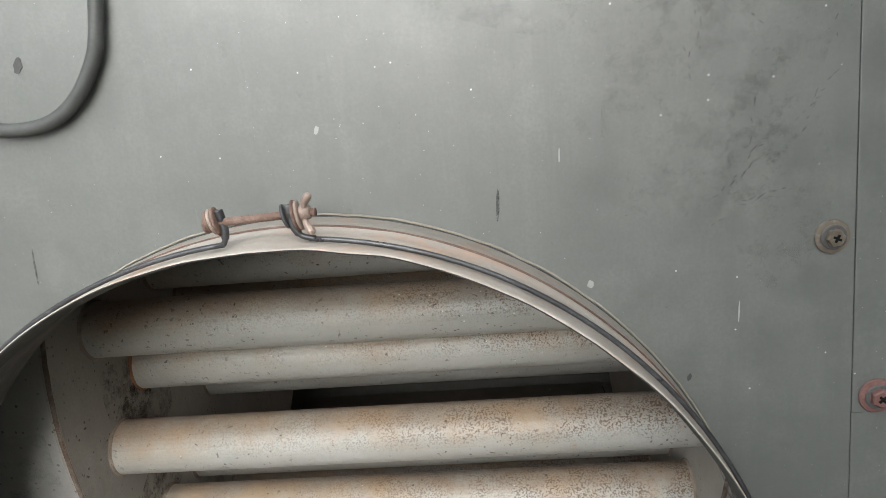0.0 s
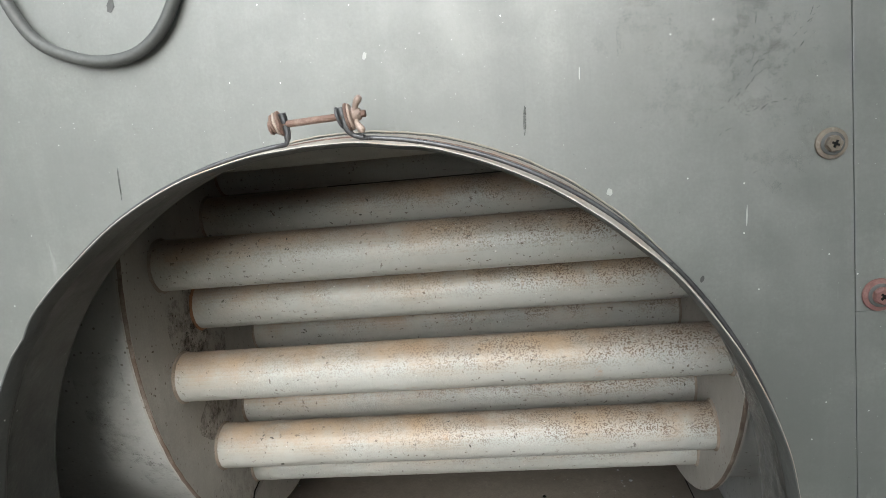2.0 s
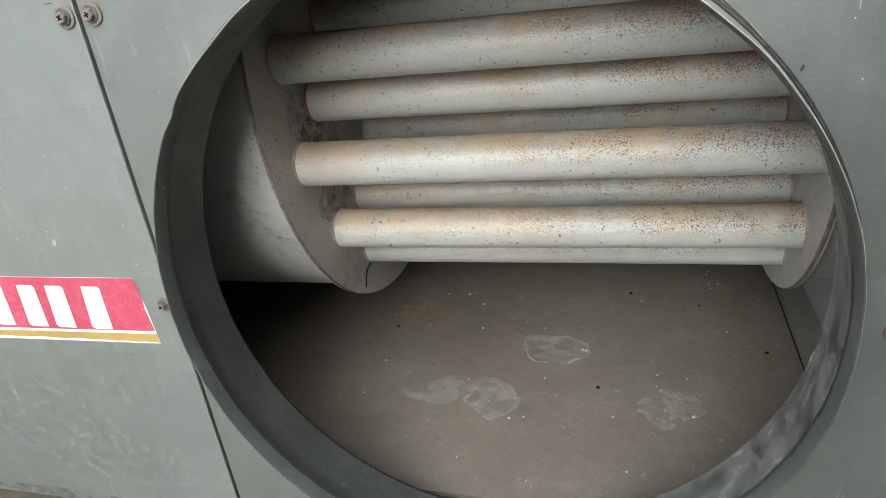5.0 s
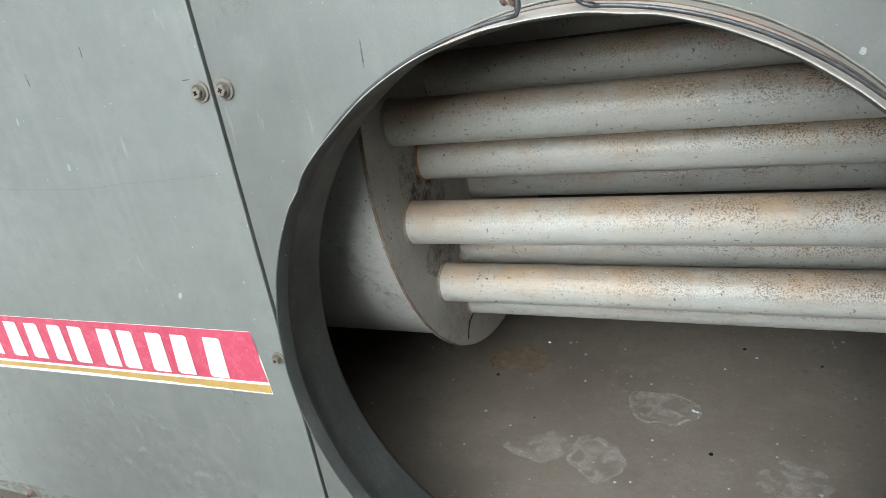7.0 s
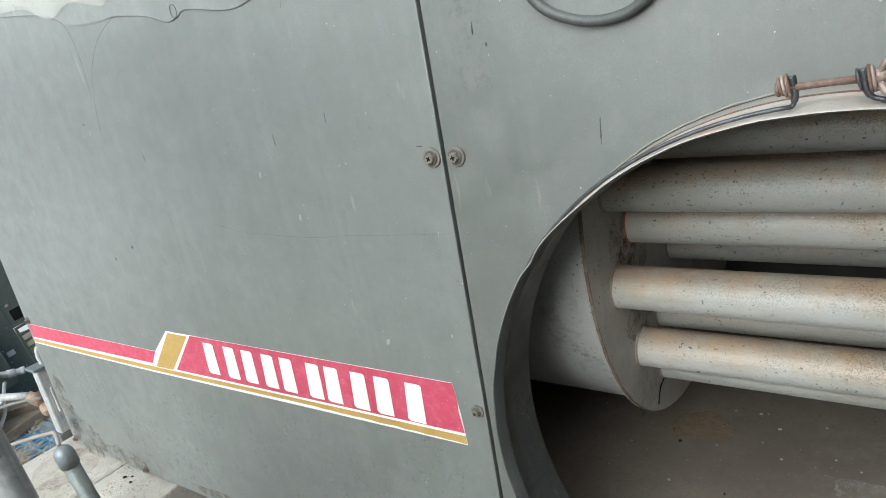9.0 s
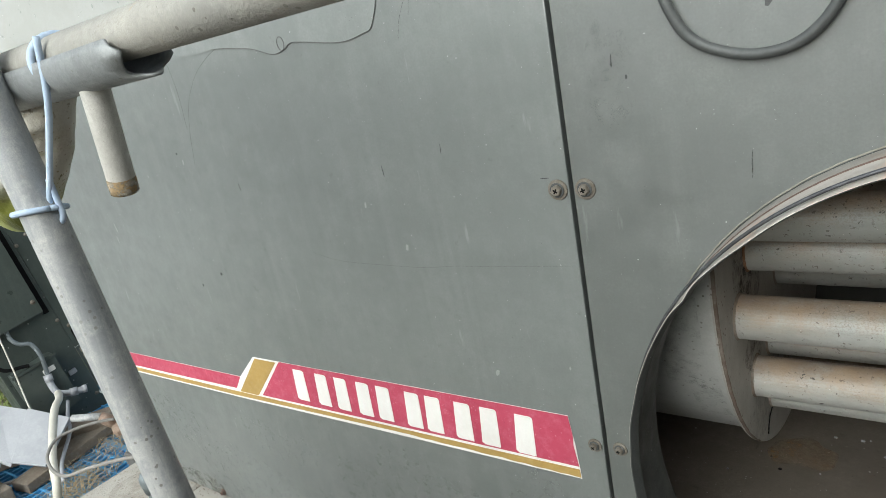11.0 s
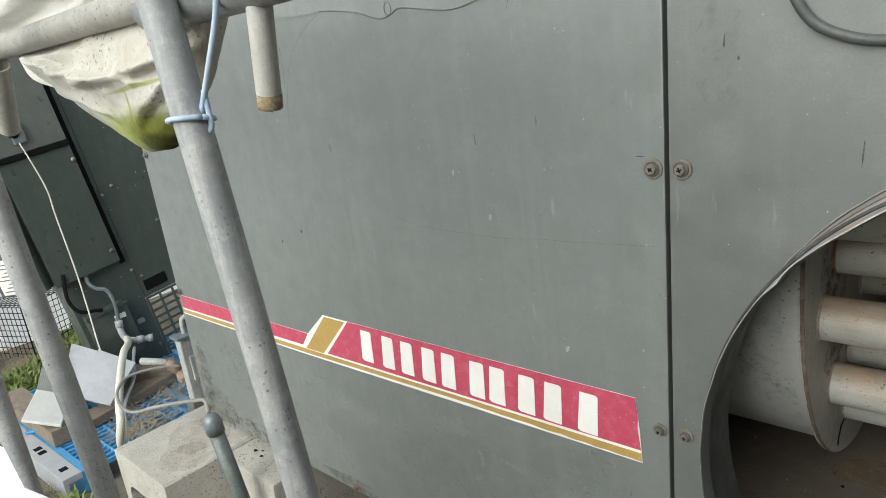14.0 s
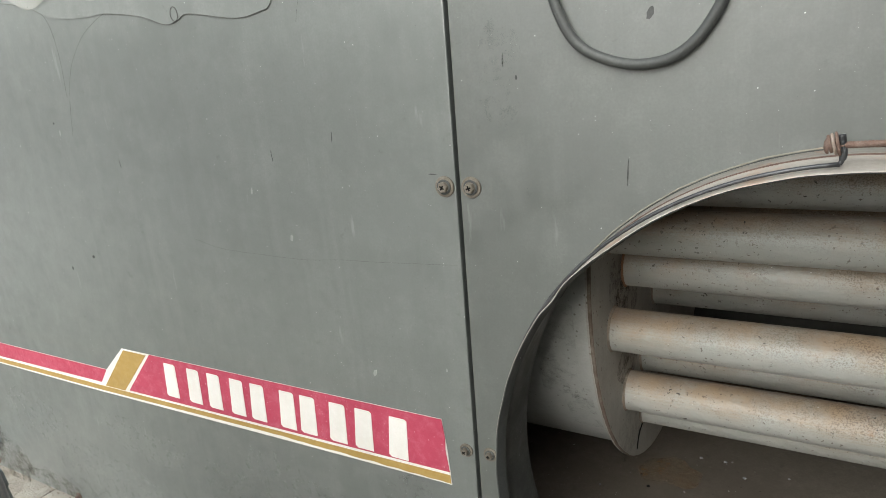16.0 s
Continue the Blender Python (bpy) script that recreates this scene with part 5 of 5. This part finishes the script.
def slab_between(name, a, b, deep, h0, h1, material, parent, label="", proud=0.0):
    """An upright sheet-metal box whose front runs from a to b along the floor plan, leaning like the unit."""
    up, along = Vector((0, -math.sin(radians(8)), math.cos(radians(8)))), (b - a)
    out = along.cross(up).normalized()
    if out.x < 0:
        out = -out
    bm = bmesh.new()
    ring = [[bm.verts.new(p + up * h + out * o) for p, o in ((a, proud), (b, proud), (b, -deep), (a, -deep))] for h in (h0, h1)]
    bm.faces.new(ring[0])
    bm.faces.new(ring[1][::-1])
    for k in range(4):
        bm.faces.new((ring[0][k], ring[1][k], ring[1][(k + 1) % 4], ring[0][(k + 1) % 4]))
    return part(name, bm, material, parent, label)


WING_A, WING_B = Vector((-2.066, -0.028, 0.563)), Vector((-2.170, -0.128, 0.561))
slab_between("side_housing", WING_A, WING_B, 0.05, 0.0, 0.425, MAT_GREEN, unit, "dark green angled side housing")
slab_between("top_side_housing", WING_A, WING_B, 0.05, 0.44, 0.80, MAT_GREEN_LIT, unit, "green angled top housing, lit tone in its colour", 0.006)
slab_between("gap_strip", WING_A, WING_B, 0.05, 0.4255, 0.4395, MAT_BLACK, unit)
notice = slab_between("notice_label", WING_A.lerp(WING_B, 0.04), WING_A.lerp(WING_B, 0.92), -0.0005, 0.006, 0.125, MAT_WHITE, unit, "white notice label with fine print", 0.0025)
for k in range(8):
    slab_between("print_line", WING_A.lerp(WING_B, 0.10), WING_A.lerp(WING_B, 0.86 - 0.08 * ((k * 7) % 3)), -0.0027, 0.016 + 0.013 * k, 0.0195 + 0.013 * k, MAT_LINER, notice, "", 0.0032)
for u, v in ((0.159, 0.60), (0.150, 0.32), (0.173, 0.285), (0.139, 0.021), (0.20, 0.62), (0.30, 0.45)):
    bm = lathe([(0.0005, 0.007), (0.004, 0.006), (0.005, 0.0005)], 12, lambda s, r, t: CAB @ Vector((s, u + r * math.cos(t), v + r * math.sin(t))))
    part("screw", bm, MAT_SCREW, unit, "", True)
for u, v in ((0.106, 0.422), (0.112, 0.746)):
    bm = lathe([(0.0305, 0.008), (0.035, 0.007), (0.036, 0.0005)], 12, lambda s, r, t: CAB @ Vector((s, u + r * math.cos(t), v + r * math.sin(t))))
    part("screw", bm, MAT_SCREW, unit, "", True)


def vent_grille():
    """Slotted sheet: rows of long holes, open to what lies behind."""
    bm = bmesh.new()
    u0, u1, v0, v1 = 0.1555, 0.3095, -0.05, 0.2055
    rows, gap, cols = 9, 0.009, 3
    hv = (v1 - v0 - gap * (rows + 1)) / rows
    hu = (u1 - u0 - gap * (cols + 1)) / cols
    for k in range(rows + 1):
        v = v0 + k * (hv + gap)
        box((-0.002, u0, v), (0.0, u1, v + gap), bm=bm)
    for k in range(cols + 1):
        u = u0 + k * (hu + gap)
        for j in range(rows):
            v = v0 + gap + j * (hv + gap)
            box((-0.002, u, v), (0.0, u + gap, v + hv), bm=bm)
    bmesh.ops.transform(bm, matrix=CAB, verts=bm.verts)
    return part("vent_grille", bm, MAT_GREEN, unit, "dark green slotted vent sheet")


vent_grille()
part("grommet", sweep([(-2.075, 0.010, 1.06), (-2.052, 0.010, 1.06)], [0.017, 0.012], 16), MAT_BLACK, unit, "black rubber grommet", True)
part("black_cable", sweep(smooth_path([(-2.07, 0.03, 0.60), (-2.06, 0.02, 0.52), (-2.05, 0.04, 0.47), (-2.05, 0.09, 0.455), (-2.05, 0.11, 0.45)], 8), 0.006, 10), MAT_BLACK, unit, "", True)
part("flex_conduit", sweep(smooth_path([(-2.09, 0.100, 0.58), (-2.08, 0.100, 0.545), (-2.07, 0.115, 0.522), (-2.06, 0.142, 0.508), (-2.05, 0.152, 0.461), (-2.05, 0.149, 0.379)], 10),
                           [0.0062 + 0.0008 * (k % 2) for k in range(51)], 12), MAT_GALV_D, unit, "grey ribbed flexible conduit", True)
elbow = part("pipe_elbow", sweep(smooth_path([(-2.05, 0.148, 0.385), (-2.045, 0.146, 0.36), (-2.03, 0.152, 0.330), (-2.01, 0.18, 0.318), (-2.0, 0.218, 0.312)], 6), 0.0105, 14), MAT_PALE, unit, "pale plastic pipe elbow", True)
for a, b, r in (((-2.052, 0.149, 0.395), (-2.047, 0.147, 0.372), 0.013), ((-2.012, 0.178, 0.318), (-2.005, 0.20, 0.315), 0.0135), ((-2.001, 0.214, 0.3125), (-1.998, 0.226, 0.311), 0.013)):
    part("collar", sweep([a, b], r, 16), MAT_PALE, elbow, "", True)

# ---- pallet, planks, boards ----
def pallet():
    t = thing("plastic_pallet", "blue plastic lattice pallet lying on the soil", "pallet")
    m = pose(-1.93, 0.155, 0.175, 0, 0, 2)
    w, d = 0.36, 0.36
    def bar(x0, y0, x1, y1, z0, z1, name, mat=MAT_BLUE):
        part(name, box((x0, y0, z0), (x1, y1, z1), 0.0015, m=m), mat, t)
    for k in range(29):
        x = -w + 2 * w * k / 28
        bar(x - 0.0035, -d, x + 0.0035, d, 0.0, 0.014, "slat")
    for k in range(17):
        y = -d + 2 * d * k / 16
        wide = 0.010 if k % 4 == 0 else 0.003
        bar(-w, y - wide, w, y + wide, 0.0005, 0.0145, "cross_slat")
    for y in (-d, 0, d):
        bar(-w, y - 0.05, w, y + 0.05, -0.05, -0.0005, "runner")
    bar(-w, -d - 0.060, w, -d - 0.0105, -0.05, 0.016, "grey_edge", MAT_PALE)
    for x in (-0.20, -0.165, 0.10, 0.135, 0.29):
        bar(x, -d - 0.045, x + 0.022, -d - 0.025, 0.0155, 0.0168, "slot", MAT_BLACK)
    m = m @ pose(0.02, -0.30, 0.018, 0, 0, 55)
    bar(-0.09, -0.02, 0.09, -0.006, 0.0, 0.008, "loose_slat")
    bar(-0.07, 0.012, 0.10, 0.026, 0.0, 0.008, "loose_slat", MAT_OFFWHITE)


pallet()


def plank(a, b, wide, thick, label):
    a, b = Vector(a), Vector(b)
    d = b - a
    m = Matrix.Translation(a) @ d.to_track_quat("X", "Z").to_matrix().to_4x4()
    t = thing("wooden_plank", label, "plank", "planks on the pallet")
    bm = box((0, -wide / 2, 0), (d.length, wide / 2, thick), 0.003)
    bmesh.ops.subdivide_edges(bm, edges=[e for e in bm.edges if abs((e.verts[0].co - e.verts[1].co).x) > 0.1], cuts=10)
    for v in bm.verts:
        v.co += Vector((0, 0.002 * noise.noise(v.co * 12), 0.0015 * noise.noise(v.co * 30)))
    bmesh.ops.transform(bm, matrix=m, verts=bm.verts)
    part("board", bm, MAT_WOOD, t)


plank((-1.80, -0.10, 0.192), (-1.87, 0.235, 0.200), 0.075, 0.03, "weathered grey-brown plank on the pallet")
plank((-2.21, -0.185, 0.192), (-1.76, -0.165, 0.192), 0.075, 0.05, "weathered plank under the pale boards")
plank((-2.05, -0.06, 0.192), (-1.86, 0.22, 0.192), 0.09, 0.06, "rough plank under the grey board")


def sheet_thing(name, label, corners, thick, material, fold=None):
    """A stiff board through four corners."""
    t = thing(name, label, "board")
    p = [Vector(c) for c in corners]
    n = (p[1] - p[0]).cross(p[3] - p[0]).normalized() * thick
    bm = bmesh.new()
    a = [bm.verts.new(q) for q in p]
    b = [bm.verts.new(q - n) for q in p]
    bm.faces.new(a)
    bm.faces.new(b[::-1])
    for k in range(4):
        bm.faces.new((a[k], b[k], b[(k + 1) % 4], a[(k + 1) % 4]))
    bmesh.ops.bevel(bm, geom=list(bm.edges), offset=0.0015, segments=1, affect="EDGES")
    part("panel", bm, material, t)
    return t


grey_board = sheet_thing("grey_board", "pale grey folded sheet board leaning on the planks", [(-1.95, 0.035, 0.352), (-1.82, 0.092, 0.311), (-1.74, -0.037, 0.247), (-1.84, -0.086, 0.268)], 0.010, MAT_PALE)
bm = bmesh.new()
front = [bm.verts.new(p) for p in ((-2.04, -0.011, 0.379), (-1.9515, 0.0345, 0.352), (-1.8415, -0.0865, 0.268), (-1.90, -0.114, 0.294))]
back = [bm.verts.new(v.co - Vector((0.003, 0.004, 0.009))) for v in front]
bm.faces.new(front)
bm.faces.new(back[::-1])
for k in range(4):
    bm.faces.new((front[k], back[k], back[(k + 1) % 4], front[(k + 1) % 4]))
part("folded_flap", bm, MAT_PALE, grey_board)
sheet_thing("white_board", "white board lying on a plank", [(-1.95, -0.165, 0.302), (-1.88, -0.099, 0.270), (-1.76, -0.173, 0.242), (-1.83, -0.248, 0.278)], 0.010, MAT_OFFWHITE)
ribbed = thing("ribbed_sheet", "white ribbed plastic sheet scrap beside the boards", "sheet")
bm = bmesh.new()
rows = []
for i in range(25):
    k = i / 24
    rows.append([bm.verts.new(Vector((-2.00, -0.155, 0.29)).lerp(Vector((-1.90, -0.118, 0.272)), k) + Vector((-0.07 * j, 0.06 * j, 0.065 * j + (0.003 if i % 2 else -0.003)))) for j in (0, 1)])
for p, q in zip(rows, rows[1:]):
    bm.faces.new((p[0], p[1], q[1], q[0]))
bmesh.ops.solidify(bm, geom=list(bm.faces), thickness=0.003)
part("sheet", bm, MAT_OFFWHITE, ribbed)


# ---- wire cage, greenhouse wall, plants ----
def cage():
    t = thing("wire_cage", "black wire mesh cage on the weeds", "cage")
    m = pose(-2.79, 0.04, GROUND, 0, 0, 24.5) @ Matrix.Translation((-0.125, 0.125, 0))
    w, d, h = 0.125, 0.125, 0.235
    part("frame", sweep([m @ Vector(p) for p in ((w, -d, 0), (w, d, 0), (w, d, h), (w, -d, h), (w, -d, 0))], 0.003, 6), MAT_BLACK, t)
    for name, o, u, v, nu, nv in (("side_mesh", (w, -d, 0), (0, 2 * d, 0), (0, 0, h), 10, 9), ("front_mesh", (-w, -d, 0), (2 * w, 0, 0), (0, 0, h), 10, 9), ("top_mesh", (-w, -d, h), (2 * w, 0, 0), (0, 2 * d, 0), 10, 10)):
        bm = bmesh.new()
        o, u, v = Vector(o), Vector(u), Vector(v)
        for k in range(nu + 1):
            sweep([m @ (o + u * k / nu), m @ (o + u * k / nu + v)], 0.0016, 5, bm)
        for k in range(nv + 1):
            sweep([m @ (o + v * k / nv), m @ (o + v * k / nv + u)], 0.0016, 5, bm)
        part(name, bm, MAT_BLACK, t)


cage()
bm = bmesh.new()
bm.faces.new([bm.verts.new(p) for p in ((-3.08, -6.0, GROUND - 0.1), (-3.08, 6.0, GROUND - 0.1), (-3.08, 6.0, 2.6), (-3.08, -6.0, 2.6))])
for k in range(13):
    sweep([(-3.07, -6.0 + k, GROUND), (-3.07, -6.0 + k, 2.6)], 0.011, 8, bm)
tagged(part("wall_west", bm, MAT_BACK), "pale translucent plastic greenhouse wall behind the yard", "wall", kind="structure")


def weeds():
    """Grass blades and small leaves on the soil round the pallet."""
    rnd = random.Random(5)
    for name, label, mat, count, spots in (
            ("weeds", "low green weeds on the soil", MAT_LEAF, 4600, ((-2.5, -0.26, 0.20), (-2.35, -0.30, 0.14), (-2.42, -0.14, 0.16), (-2.55, 0.02, 0.16), (-1.62, -0.40, 0.10), (-1.42, -0.33, 0.10), (-2.9, -0.25, 0.16), (-2.75, 0.3, 0.22))),
            ("dry_straw", "dry straw and dead stems on the pallet", MAT_STRAW, 620, ((-1.70, 0.08, 0.12), (-1.78, 0.17, 0.10), (-1.62, -0.02, 0.06), (-1.66, 0.0, 0.10))),
            ("dead_grass", "pale dead grass among the weeds", MAT_STRAW, 2800, ((-2.55, -0.2, 0.28), (-2.1, -0.40, 0.16), (-1.60, -0.38, 0.14), (-2.8, -0.05, 0.25), (-2.7, 0.25, 0.3)))):
        bm = bmesh.new()
        for _ in range(count):
            x, y, r = rnd.choice(spots)
            a, q = rnd.uniform(0, math.tau), r * math.sqrt(rnd.random())
            base = Vector((x + q * math.cos(a), y + q * math.sin(a), 0.192 if name == "dry_straw" else GROUND + 0.01))
            ln = rnd.uniform(0.02, 0.085)
            b = rnd.uniform(0, math.tau)
            lay = rnd.uniform(0.4, 2.4) if name == "weeds" else rnd.uniform(2.5, 8)
            tip = base + Vector((math.cos(b) * lay, math.sin(b) * lay, 1)).normalized() * ln
            side = Vector((-math.sin(b), math.cos(b), 0)) * (rnd.uniform(0.002, 0.006) if name == "weeds" else 0.001)
            mid = base.lerp(tip, 0.55) + Vector((0, 0, 0.012))
            v = [bm.verts.new(p) for p in (base - side * 0.5, base + side * 0.5, mid + side, mid - side, tip)]
            bm.faces.new((v[0], v[1], v[2], v[3]))
            bm.faces.new((v[3], v[2], v[4]))
        tagged(part(name, bm, mat), label, "grass" if name == "weeds" else "straw", kind="stuff")


weeds()
